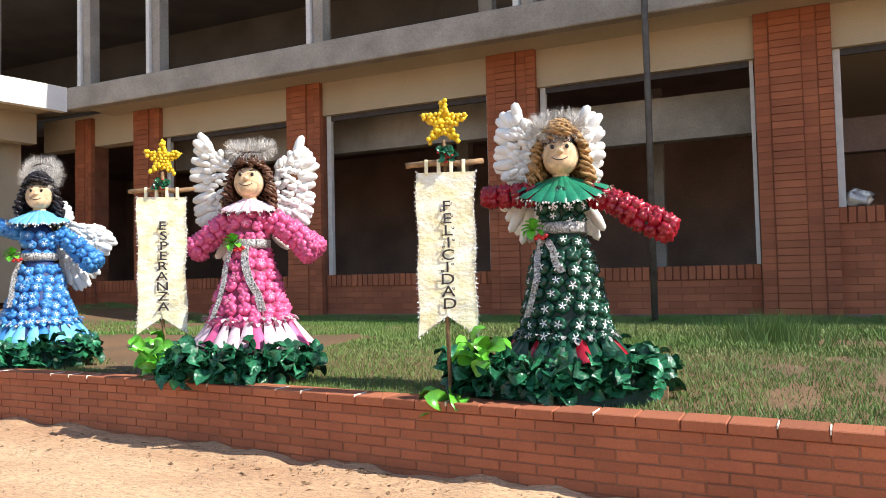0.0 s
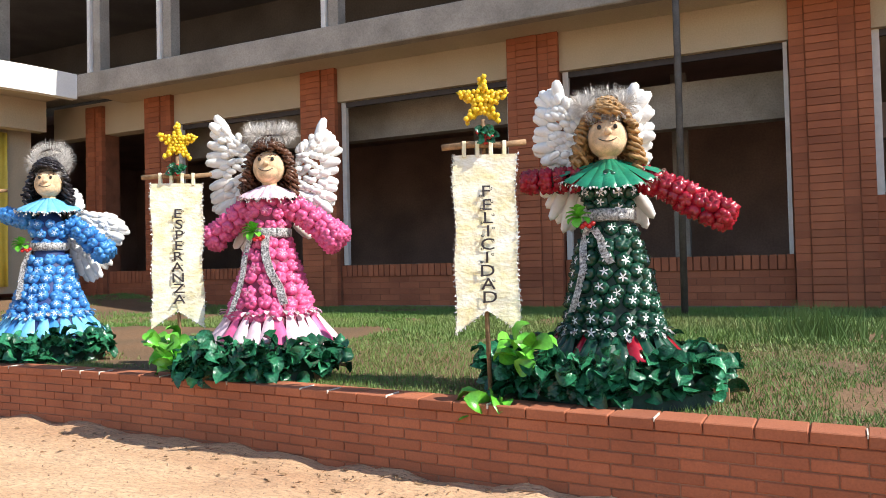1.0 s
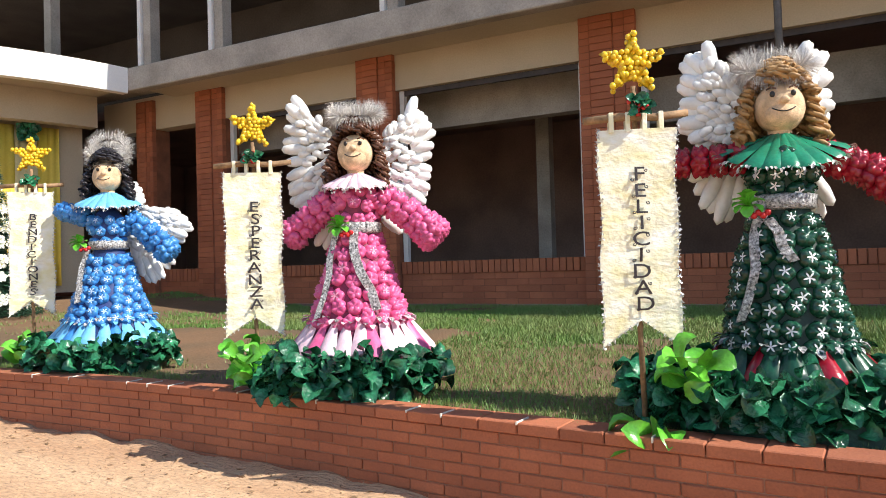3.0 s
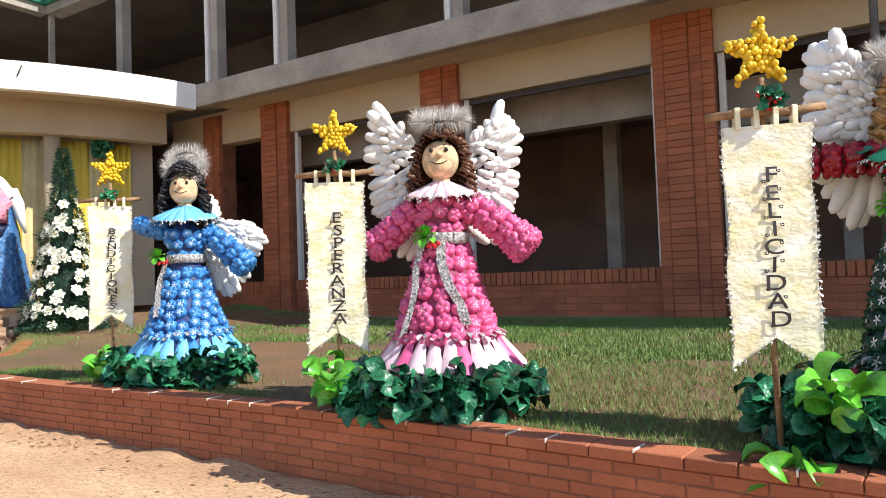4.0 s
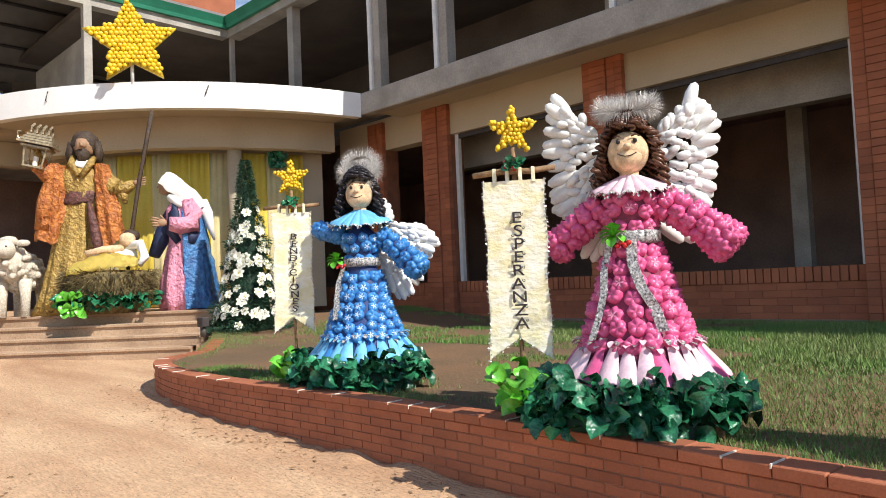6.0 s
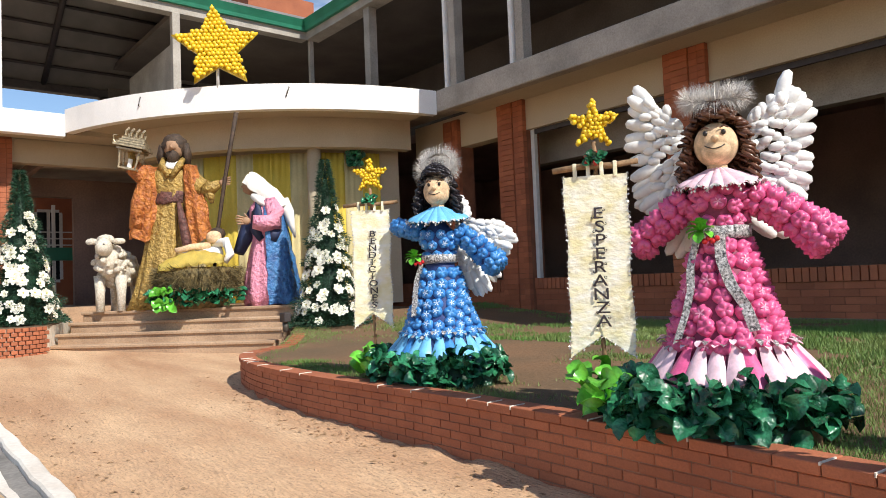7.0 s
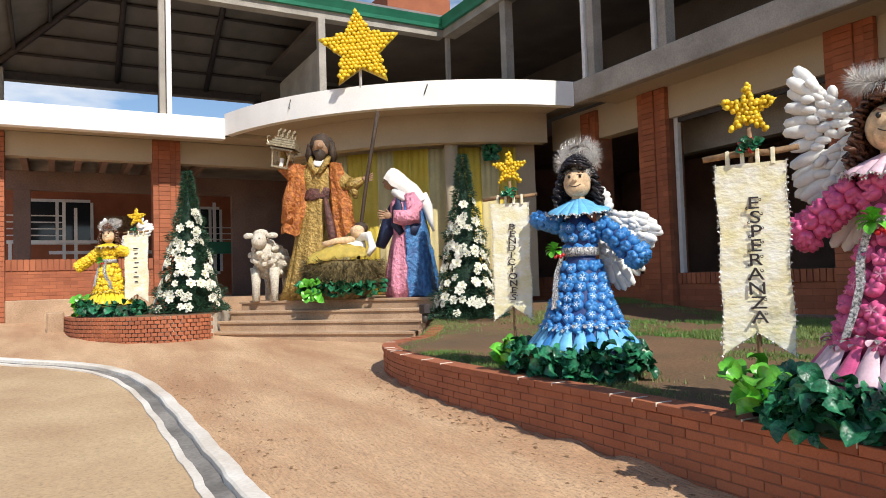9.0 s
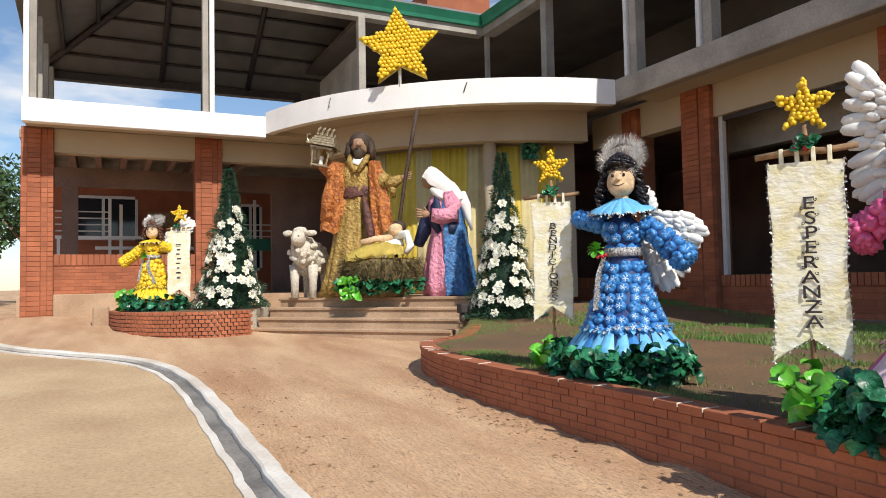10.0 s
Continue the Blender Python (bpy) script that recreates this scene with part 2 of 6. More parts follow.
M_ORANGE = mat("orange_coat", (0.56, 0.20, 0.04), 0.55, var=0.35, scale=10, fine=16, bump=0.9, depth=0.06, col2=(0.30, 0.08, 0.02))
M_BEARD = mat("dark_brown_hair", (0.06, 0.035, 0.02), 0.7, var=0.3, scale=20, fine=60, bump=0.8)
M_TAN = mat("tan_statue_skin", (0.36, 0.21, 0.12), 0.7, var=0.1, scale=12)
M_ROSE = mat("rose_robe", (0.76, 0.32, 0.42), 0.55, var=0.12, scale=10, fine=15, bump=0.9, depth=0.06, col2=(0.66, 0.24, 0.34))
M_CAPE = mat("blue_cape", (0.06, 0.22, 0.48), 0.45, var=0.3, scale=10, fine=15, bump=0.9, depth=0.06, col2=(0.03, 0.10, 0.28))
M_NAVY = mat("navy_inner_cape", (0.02, 0.03, 0.08), 0.6, var=0.2, scale=10, bump=0.4)
M_VEIL = mat("white_veil", (0.80, 0.78, 0.74), 0.7, var=0.05, scale=8, bump=0.3)
M_WOOL = mat("cream_wool", (0.62, 0.54, 0.42), 0.9, var=0.25, scale=20, fine=50, bump=1.0, depth=0.03, col2=(0.78, 0.72, 0.62))
M_STRAW = mat("straw", (0.17, 0.125, 0.05), 0.85, var=0.35, scale=12, fine=60, bump=0.5)
M_BLANKET = mat("yellow_blanket", (0.84, 0.66, 0.16), 0.6, var=0.08, scale=8, bump=0.4)
M_NEEDLE = mat("fir_needles", (0.02, 0.075, 0.035), 0.6, var=0.35, scale=14)
M_BLOOM = mat("white_silk_bloom", (0.80, 0.78, 0.66), 0.6, var=0.06, scale=30, rand=0.06)
M_BLOOMC = mat("yellow_green_centre", (0.55, 0.52, 0.10), 0.6, var=0.1)
M_DRAPE = mat("yellow_drape", (0.74, 0.58, 0.10), 0.7, var=0.08, scale=2.0, fine=30, bump=0.2, col2=(0.66, 0.48, 0.05))
M_PALE = mat("pale_drape", (0.68, 0.58, 0.30), 0.8, var=0.08, scale=2.0, fine=30, bump=0.2)
M_RUST = mat("dull_metal_pole", (0.10, 0.085, 0.07), 0.6, var=0.2, scale=6)


# ---- small forms set many times into one mesh ----
def bottle_base(r, h):
    """The five-lobed base of a bottle, facing +z."""
    vs, fs = [(0, 0, h * 0.5)], []
    n = 15
    for q, hi, lo, cut in ((0.34, 0.85, 0.5, 0.0), (0.66, 1.0, 0.45, 0.04), (0.92, 0.6, 0.1, 0.1), (1.0, 0.05, -0.2, 0.12), (0.93, -0.6, -0.6, 0.0)):
        for k in range(n):
            a = 2 * math.pi * k / n
            lobe = k % 3 == 0
            vs.append((r * (q if lobe else q - cut * 0.5) * math.cos(a), r * (q if lobe else q - cut * 0.5) * math.sin(a), h * (hi if lobe else (hi + lo) / 2 if k % 3 == 1 else lo)))
    for k in range(n):
        j = (k + 1) % n
        fs.append((0, 1 + k, 1 + j))
        for i in range(4):
            fs.append((1 + i * n + k, 1 + (i + 1) * n + k, 1 + (i + 1) * n + j, 1 + i * n + j))
    return vs, fs


def petal(l, w, d):
    """A cupped petal lying along +x."""
    vs, fs = [], []
    rows = ((0, 0.25), (0.3, 0.8), (0.65, 1.0), (0.9, 0.6), (1.0, 0.12))
    for t, k in rows:
        z = d * math.sin(t * math.pi * 0.9)
        vs += [(l * t, -w * k, z + d * 0.35 * k), (l * t, 0, z - d * 0.25), (l * t, w * k, z + d * 0.35 * k)]
    for i in range(len(rows) - 1):
        for j in range(2):
            a = i * 3 + j
            fs.append((a, a + 1, a + 4, a + 3))
    return vs, fs


def capsule(l, r, seg=7):
    """A puffed feather along +x."""
    vs, fs = [(0, 0, 0)], []
    rows = ((0.04, 0.6), (0.3, 0.95), (0.65, 1.0), (0.92, 0.66))
    for t, k in rows:
        for s in range(seg):
            a = 2 * math.pi * s / seg
            vs.append((l * t, r * k * math.cos(a), 0.7 * r * k * math.sin(a)))
    vs.append((l, 0, 0))
    for s in range(seg):
        j = (s + 1) % seg
        fs.append((0, 1 + j, 1 + s))
        for i in range(3):
            fs.append((1 + i * seg + s, 1 + i * seg + j, 1 + (i + 1) * seg + j, 1 + (i + 1) * seg + s))
        fs.append((1 + 3 * seg + s, 1 + 3 * seg + j, 1 + 4 * seg))
    return vs, fs


def put(bm, tpl, m, mi=0, smooth=True):
    vs = [bm.verts.new(m @ Vector(v)) for v in tpl[0]]
    for f in tpl[1]:
        g = bm.faces.new([vs[i] for i in f])
        g.material_index, g.smooth = mi, smooth


def frame_of(p, nrm, up=(0, 0, 1), spin=0.0):
    """A pose at p whose z axis is nrm."""
    z = Vector(nrm).normalized()
    x = Vector(up).cross(z)
    x = x.normalized() if x.length > 1e-4 else Vector((1, 0, 0))
    y = z.cross(x)
    return Matrix(((x.x, y.x, z.x, p[0]), (x.y, y.y, z.y, p[1]), (x.z, y.z, z.z, p[2]), (0, 0, 0, 1))) @ Matrix.Rotation(spin, 4, "Z")


def along(p, d, up=(0, 0, 1)):
    """A pose at p whose x axis is d and whose z axis is near up."""
    x = Vector(d).normalized()
    y = Vector(up).cross(x)
    y = y.normalized() if y.length > 1e-4 else Vector((0, 1, 0))
    z = x.cross(y)
    return Matrix(((x.x, y.x, z.x, p[0]), (x.y, y.y, z.y, p[1]), (x.z, y.z, z.z, p[2]), (0, 0, 0, 1)))


# ---- ground ----
def gz(x, y):
    """Height of the earth drive: it climbs towards the far wing."""
    k = max(0.0, -x - 3.0)
    z = 0.02 + 0.0022 * min(k, 17.5) ** 2
    return z


WALL_PTS = [(6.0, 2.95), (3.0, 3.42), (0.56, 3.78), (-1.3, 3.93), (-2.9, 4.08), (-4.2, 4.2), (-6.0, 4.27), (-7.6, 4.25), (-8.9, 4.3), (-9.9, 4.47), (-10.7, 4.75), (-11.15, 5.1), (-11.35, 5.5), (-11.6, 5.85), (-12.9, 6.75), (-14.3, 7.6)]


def spline(pts, step):
    """Points at even steps along a smooth line through pts."""
    dense = []
    P = [Vector(p) for p in pts]
    for i in range(len(P) - 1):
        a, b, c, d = P[max(i - 1, 0)], P[i], P[i + 1], P[min(i + 2, len(P) - 1)]
        for k in range(24):
            t = k / 24
            dense.append(0.5 * ((2 * b) + (c - a) * t + (2 * a - 5 * b + 4 * c - d) * t * t + (3 * b - a - 3 * c + d) * t ** 3))
    dense.append(P[-1])
    out, acc = [dense[0]], 0.0
    for p, q in zip(dense, dense[1:]):
        seg = (q - p).length
        while seg > 1e-9 and acc + seg >= step:
            k = (step - acc) / seg
            p = p.lerp(q, k)
            out.append(p.copy())
            seg = (q - p).length
            acc = 0.0
        acc += seg
    return out


def wall_top(x):
    return 0.5 + 0.06 * max(0.0, min(1.0, (-x - 11.2) / 3.0)) * 4


WALL = spline(WALL_PTS, 0.08)
FRONT = {}


def front_y(x):
    """The lawn's front edge at x (the main run of the wall)."""
    k = round(x * 20)
    if k not in FRONT:
        FRONT[k] = min(WALL, key=lambda p: abs(p.x - x) + (5 if p.y > 5.4 and x > -11 else 0)).y
    return FRONT[k]


def lz(x, y):
    """Height of the lawn."""
    z = 0.455 + 0.008 * max(0.0, y - 4.0) + 0.012 * math.sin(x * 1.7) * math.sin(y * 2.1)
    k = max(0.0, min(1.0, (-x - 10.8) / 3.2)) * max(0.0, min(1.0, (y - 4.8) / 2.0))
    return z + 0.3 * k


def sheet(name, xs, ys, zf, material, keep=None, kind="structure", label=""):
    bm = bmesh.new()
    g = {}
    for i, x in enumerate(xs):
        for j, y in enumerate(ys):
            g[i, j] = bm.verts.new((x, y, zf(x, y)))
    for i in range(len(xs) - 1):
        for j in range(len(ys) - 1):
            cx, cy = (xs[i] + xs[i + 1]) / 2, (ys[j] + ys[j + 1]) / 2
            if keep is None or keep(cx, cy):
                bm.faces.new((g[i, j], g[i + 1, j], g[i + 1, j + 1], g[i, j + 1]))
    for v in [v for v in bm.verts if not v.link_faces]:
        bm.verts.remove(v)
    ob = meshob(name, bm, material, smooth=True)
    return tagged(ob, label=label, kind=kind)


def frange(a, b, n):
    return [a + (b - a) * i / (n - 1) for i in range(n)]


gx = [-600, -250, -120, -60, -40] + frange(-30, 8, 381) + [14, 30, 80, 250, 600]
gy = [-600, -250, -80, -30, -14] + frange(-8, 9, 171) + [14, 25, 60, 250, 600]


def earth(x, y):
    """The drive's surface: ruts along the kerb and crumbs heaped against the wall."""
    z = gz(x, y)
    if not (-30 < x < 8 and -8 < y < 9):
        return z - (0.05 if y > 8 or x < -20.5 else 0)
    z += 0.012 * noise.noise((x * 1.3, y * 1.3, 0)) + 0.014 * noise.noise((x * 4, y * 4, 3)) + 0.008 * noise.noise((x * 9, y * 9, 8))
    if -13 < x < 2 and y < 5.5:
        bend = 0.12 * math.sin(x * 0.5) + 0.05 * max(0.0, x + 5) - 0.1 * max(0.0, x + 2) ** 1.5
        for c, wd in ((2.35, 0.12), (2.75, 0.1), (3.55, 0.14)):
            d = (y - c - bend + 0.05 * noise.noise((x, c, 2))) / wd
            z -= 0.038 * math.exp(-d * d) * (0.6 + noise.noise((x * 1.1, c, 7)))
            z += 0.022 * math.exp(-(abs(d) - 1.6) ** 2 * 2) * (0.5 + noise.noise((x * 2.2, c, 9)))
        g = front_y(x) - y
        if g > -0.1:
            z += 0.055 * math.exp(-g / 0.16) * max(0.0, 0.55 + 1.2 * noise.noise((x * 3.1, y * 3.1, 4)))
    return z - (0.05 if y > 8 or x < -20.5 else 0)


ground = sheet("ground", gx, gy, earth, M_EARTH, label="dry sandy red earth drive with wheel tracks")


def on_lawn(x, y):
    if y > 12.3 or x > 9:
        return False
    if x > -11.3:
        return y > front_y(x) + 0.05
    # beside the steps the lawn ends on the slanting brick edge
    k = (x + 11.35) / (-14.3 + 11.35)
    return 0 <= k <= 1.0 and y > 5.55 + k * 2.1 + 0.05


lawn = sheet("lawn", frange(-14.4, 9, 235), frange(3.0, 12.3, 94), lz, M_SOIL, keep=on_lawn, label="patchy lawn with bare brown soil")

# ---- right wing ----
FY, SY = 12.2, 11.02          # brick piers and slab edge
PIER_X = [4.53, 0.12, -4.42, -8.92, -13.3]
PIER_W = [1.15, 1.1, 0.95, 0.86, 0.84]
Z_SLAB0, Z_SLAB1 = 5.22, 5.72
boxob("slab_edge", -14.03, 12, SY, SY + 0.25, Z_SLAB0, Z_SLAB1, M_CONC, bevel=0.02, kind="structure", label="bare grey concrete floor slab edge")
boxob("upper_floor", -14.03, 12, SY + 0.25, 20, 5.45, 5.70, M_CONC, kind="structure")
boxob("beam", -16.5, 12, FY + 0.1, FY + 0.45, 4.66, 5.45, M_CREAM, kind="structure", label="cream painted beam over the windows")
boxob("soffit", -14.03, 12, SY + 0.25, FY + 0.1, 5.34, 5.45, M_CREAM, kind="structure")
boxob("ceiling", -22, 12, FY + 0.45, 20, 5.2, 5.44, M_ROOMSHADE, kind="structure")
boxob("inner_floor", -22, 12, FY + 0.02, 20, 0.3, 0.56, M_ROOMSHADE, kind="structure")
boxob("wall_north", -22, 12, 19.8, 20, 0.5, 5.2, M_ROOMSHADE, kind="structure")
boxob("wall_west", -22.2, -22, 8.2, 20, 0.5, 5.2, M_ROOMSHADE, kind="structure")
boxob("corner_floor", -22, -13.5, 7.6, FY + 0.02, 0.3, 0.75, M_STEP, kind="structure")
boxob("wall_east", 11.8, 12, FY + 0.5, 19.8, 0.5, 5.2, M_ROOMSHADE, kind="structure")
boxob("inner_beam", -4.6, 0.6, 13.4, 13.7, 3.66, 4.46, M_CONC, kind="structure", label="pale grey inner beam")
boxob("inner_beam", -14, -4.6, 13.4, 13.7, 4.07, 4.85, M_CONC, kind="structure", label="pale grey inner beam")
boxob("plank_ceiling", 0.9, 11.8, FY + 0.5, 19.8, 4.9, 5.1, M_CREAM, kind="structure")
boxob("cross_beam", 0.9, 11.8, 14.2, 14.5, 3.3, 3.9, M_ROOMSHADE, kind="structure")
for x in (-11.0, -6.45, -2.0):
    boxob("inner_column", x, x + 0.3, 15.6, 15.9, 0.5, 5.2, M_CONC, kind="structure")
for x in (-13.75, -11.68, -7.6, -3.5, 0.6, 4.7):
    boxob("upper_post", x, x + 0.1, SY + 0.04, SY + 0.3, 5.72, 8.75, M_ALU, kind="structure", bevel=0.01)
    boxob("upper_post", x + 0.12, x + 0.34, SY + 0.1, SY + 0.36, 5.72, 8.75, M_CONC, kind="structure", bevel=0.01)
boxob("upper_wall_north", -26.8, 12, 16.0, 16.2, 5.7, 9.2, M_UPPERSHADE, kind="structure")
boxob("upper_ceiling", -19.9, 12, SY + 0.4, 16.0, 8.75, 8.9, M_UPPERSHADE, kind="structure")
boxob("upper_ceiling_corner", -27, -19.9, 7.3, 16.0, 8.75, 8.9, M_UPPERSHADE, kind="structure")
boxob("eaves_right", -19.9, 12, SY - 0.02, SY + 0.4, 8.62, 8.86, M_CONC, kind="structure")
for x in (-9.4, -5.2, -1.0):
    boxob("upper_inner_post", x, x + 0.3, 14.0, 14.3, 5.7, 8.75, M_CONC, kind="structure")


def gutter(name, a, b, out, z):
    """A stepped green gutter along the eaves."""
    bm = bmesh.new()
    d = Vector((b[0] - a[0], b[1] - a[1], 0))
    prof = ((0.0, 0.0), (0.10, 0.0), (0.13, 0.09), (0.10, 0.1), (0.16, 0.19), (0.12, 0.2), (0.19, 0.30), (0.0, 0.30))
    rows = [[bm.verts.new((p[0] + out[0] * o, p[1] + out[1] * o, z + h)) for o, h in prof] for p in (a, b)]
    n = len(prof)
    for i in range(n):
        bm.faces.new((rows[0][i], rows[0][(i + 1) % n], rows[1][(i + 1) % n], rows[1][i]))
    bm.faces.new(rows[0])
    bm.faces.new(rows[1][::-1])
    bmesh.ops.recalc_face_normals(bm, faces=bm.faces)
    return tagged(meshob(name, bm, M_GREEN), label="stepped green metal roof gutter", kind="structure")


gutter("gutter_right", (-19.72, SY - 0.02), (12, SY - 0.02), (0, -1), 8.84)
gutter("gutter_left", (-19.88, -1.2), (-19.88, SY - 0.02), (1, 0), 8.84)


def panel(name, pts, thick, material, label=""):
    """A thick flat panel on a loop of points."""
    bm = bmesh.new()
    lo = [bm.verts.new(p) for p in pts]
    hi = [bm.verts.new((p[0], p[1], p[2] + thick)) for p in pts]
    bm.faces.new(lo[::-1])
    bm.faces.new(hi)
    n = len(pts)
    for i in range(n):
        bm.faces.new((lo[i], lo[(i + 1) % n], hi[(i + 1) % n], hi[i]))
    bmesh.ops.recalc_face_normals(bm, faces=bm.faces)
    return tagged(meshob(name, bm, material), label=label, kind="structure")


panel("roof_right", [(-19.9, SY, 8.95), (12, SY, 8.95), (12, 16.3, 9.7), (-19.9, 16.3, 9.7)], 0.06, M_ROOFSHEET)

# ---- left wing ----
LX, LPX = -19.8, -20.98
boxob("slab_edge_left", LX - 0.25, LX, -0.82, 4.57, Z_SLAB0 - 0.14, Z_SLAB1 - 0.1, M_WHITE, kind="structure", bevel=0.015, label="white painted slab edge")
boxob("upper_floor_left", LX - 7.3, LX - 0.25, -0.82, 12, 5.35, 5.6, M_CONC, kind="structure")
boxob("soffit_left", LPX, LX - 0.25, -0.82, 6.2, 5.2, 5.34, M_CREAM, kind="structure")
LPIER = ((-0.93, -0.24), (2.98, 3.66))
boxob("beam_left", LPX - 0.4, LPX - 0.05, -0.24, 2.98, 4.62, 5.2, M_CREAM, kind="structure")
boxob("beam_left_door", LPX - 0.4, LPX - 0.05, 3.66, 8.0, 4.62, 5.2, M_CREAM, kind="structure")
boxob("plinth_left", LPX - 0.5, LPX + 0.12, -0.24, 2.98, 0.3, 1.2, M_STEP, kind="structure", label="rough cement plinth under the brick parapet", bevel=0.02)
boxob("floor_left", -28, LPX, -1, 12, 0.4, 1.1, M_STEP, kind="structure")
boxob("ceiling_left", -28, LPX - 0.4, -1, 12, 5.0, 5.2, M_CONC, kind="structure")
for i in range(9):
    boxob("joist", -27.5, LPX - 0.42, -0.6 + 0.62 * i, -0.45 + 0.62 * i, 4.72, 5.0, M_ROOMSHADE, kind="structure")
boxob("lintel_left", -24.3, -24.0, -1, 12, 4.2, 4.72, M_ROOMSHADE, kind="structure")
boxob("inner_pier_left", -24.3, -23.9, -0.2, 0.2, 1.1, 4.2, M_ROOMSHADE, kind="structure")
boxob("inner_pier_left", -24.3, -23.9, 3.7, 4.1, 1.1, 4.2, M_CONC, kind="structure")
boxob("wall_left_back", -24.2, -24.0, 5.6, 12, 1.1, 4.2, M_ROOMSHADE, kind="structure")
# brick house seen through the openings
HX = -30.0
boxob("wall_far", HX - 0.3, HX, -0.9, 12.0, 0.5, 5.2, M_BRICK, kind="structure", label="red brick wall across the courtyard")
boxob("roof_far", HX - 3, HX + 0.8, -1.0, 12.5, 5.2, 5.35, M_CREAM, kind="structure")
for y0, y1, z0, z1 in ((-0.2, 1.9, 3.15, 4.55), (5.7, 6.4, 2.0, 4.4)):
    win = boxob("window", HX, HX + 0.03, y0, y1, z0, z1, M_GLASSY, kind="structure")
    for a0, a1, b0, b1 in ((y0 - 0.1, y0, z0, z1), (y1, y1 + 0.1, z0, z1), (y0, y1, z1, z1 + 0.1), (y0, y1, z0 - 0.1, z0), ((y0 + y1) / 2 - 0.05, (y0 + y1) / 2 + 0.05, z0, z1)):
        boxob("window_frame", HX, HX + 0.07, a0, a1, b0, b1, M_ALU, win)
boxob("notice_board", HX, HX + 0.04, 2.3, 3.4, 3.55, 4.1, M_WOOD, kind="structure")
for y0, y1, zz in ((-0.6, 3.6, 3.0), (0.6, 4.9, 2.64)):
    boxob("rail", -28.6, -28.55, y0, y1, zz, zz + 0.11, M_WHITE, kind="structure")
for i in range(4):
    boxob("rail_bar", -28.6, -28.56, -0.6, 1.0, 3.25 + 0.22 * i, 3.29 + 0.22 * i, M_ALU, kind="structure")
    boxob("rail_bar", -28.6, -28.56, 5.2, 7.4, 2.9 + 0.22 * i, 2.94 + 0.22 * i, M_ALU, kind="structure")
for y, zt in ((-0.55, 3.1), (1.0, 4.4), (1.35, 4.2), (3.5, 3.1), (4.9, 3.1), (5.9, 4.5)):
    boxob("rail_post", -28.62, -28.52, y, y + 0.1, 0.6, zt, M_WHITE, kind="structure")
boxob("green_bench_back", -26.2, -26.1, 4.2, 6.4, 2.5, 2.9, M_GREEN, kind="structure")
boxob("green_bench_leg", -26.2, -26.1, 4.7, 4.85, 1.1, 2.5, M_GREEN, kind="structure")
# upper storey of the left wing: open sides under a hipped sheet roof
for y in (3.2, ):
    boxob("upper_post", LX - 0.2, LX - 0.06, y, y + 0.12, 5.6, 8.75, M_ALU, kind="structure", bevel=0.01)
    boxob("upper_post", LX - 0.3, LX - 0.1, y - 0.16, y - 0.02, 5.6, 8.75, M_CONC, kind="structure", bevel=0.01)
boxob("upper_post", LX - 0.2, LX - 0.06, -0.8, -0.68, 5.6, 8.75, M_ALU, kind="structure", bevel=0.01)
for x in (-20.4, -22.2, -24.4, -26.7):
    boxob("upper_post", x, x + 0.3, -0.82, -0.55, 5.6, 8.2, M_CONC, kind="structure", bevel=0.01)
boxob("upper_end_wall", -26.8, -24.6, -0.8, -0.7, 5.6, 6.6, M_CONC, kind="structure")
for y in (3.85, 7.05):
    boxob("upper_post", -27.0, -26.8, y, y + 0.25, 5.6, 8.0, M_STEEL, kind="structure")
boxob("upper_wall_west", -27.0, -26.8, 7.3, 16.2, 5.6, 9.0, M_UPPERSHADE, kind="structure")
boxob("eaves_beam_west", -27.1, -26.8, -0.9, 7.3, 7.95, 8.2, M_STEEL, kind="structure")
boxob("eaves_left", -20.2, -19.88, -1.2, SY, 8.62, 8.86, M_CONC, kind="structure")
boxob("upper_post", -20.05, -19.85, 7.1, 7.3, 5.6, 8.62, M_CONC, kind="structure", bevel=0.01)
boxob("upper_post", -19.98, -19.86, 11.1, 11.22, 5.6, 8.62, M_CONC, kind="structure")
boxob("upper_post", -17.0, -16.75, 11.1, 11.35, 5.6, 8.62, M_CONC, kind="structure", bevel=0.01)
boxob("upper_partition", -24.0, -20.1, 7.2, 7.35, 5.6, 7.9, M_CONC, kind="structure")
panel("roof_west_slope", [(-27.1, -1.2, 8.15), (-27.1, 11.3, 8.15), (-23.0, 11.3, 10.6), (-23.0, 2.6, 10.6)], 0.05, M_ROOFSHEET)
panel("roof_east_slope", [(-19.9, -1.2, 8.95), (-23.0, 2.6, 10.6), (-23.0, 14.3, 10.6), (-19.9, 11.2, 8.95)], 0.05, M_ROOFSHEET)
panel("roof_hip", [(-27.1, -1.2, 8.15), (-23.0, 2.6, 10.6), (-19.9, -1.2, 8.95)], 0.05, M_ROOFSHEET)
bm = bmesh.new()
for i in range(6):
    t = (i + 0.3) / 6
    x, z = -27.1 + 4.1 * t, 8.15 + 2.45 * t - 0.08
    tube(bm, [(x, -1.2 + 3.8 * t, z), (x, 11.2, z)], 0.05, 6)
for y in (2.6, 5.4, 8.4):
    tube(bm, [(-27.0, y, 8.1), (-23.0, y, 10.45)], 0.09, 6)
tube(bm, [(-27.0, -1.1, 8.1), (-23.0, 2.6, 10.45)], 0.1, 6)
tube(bm, [(-20.1, -1.1, 8.85), (-23.0, 2.6, 10.45)], 0.1, 6)
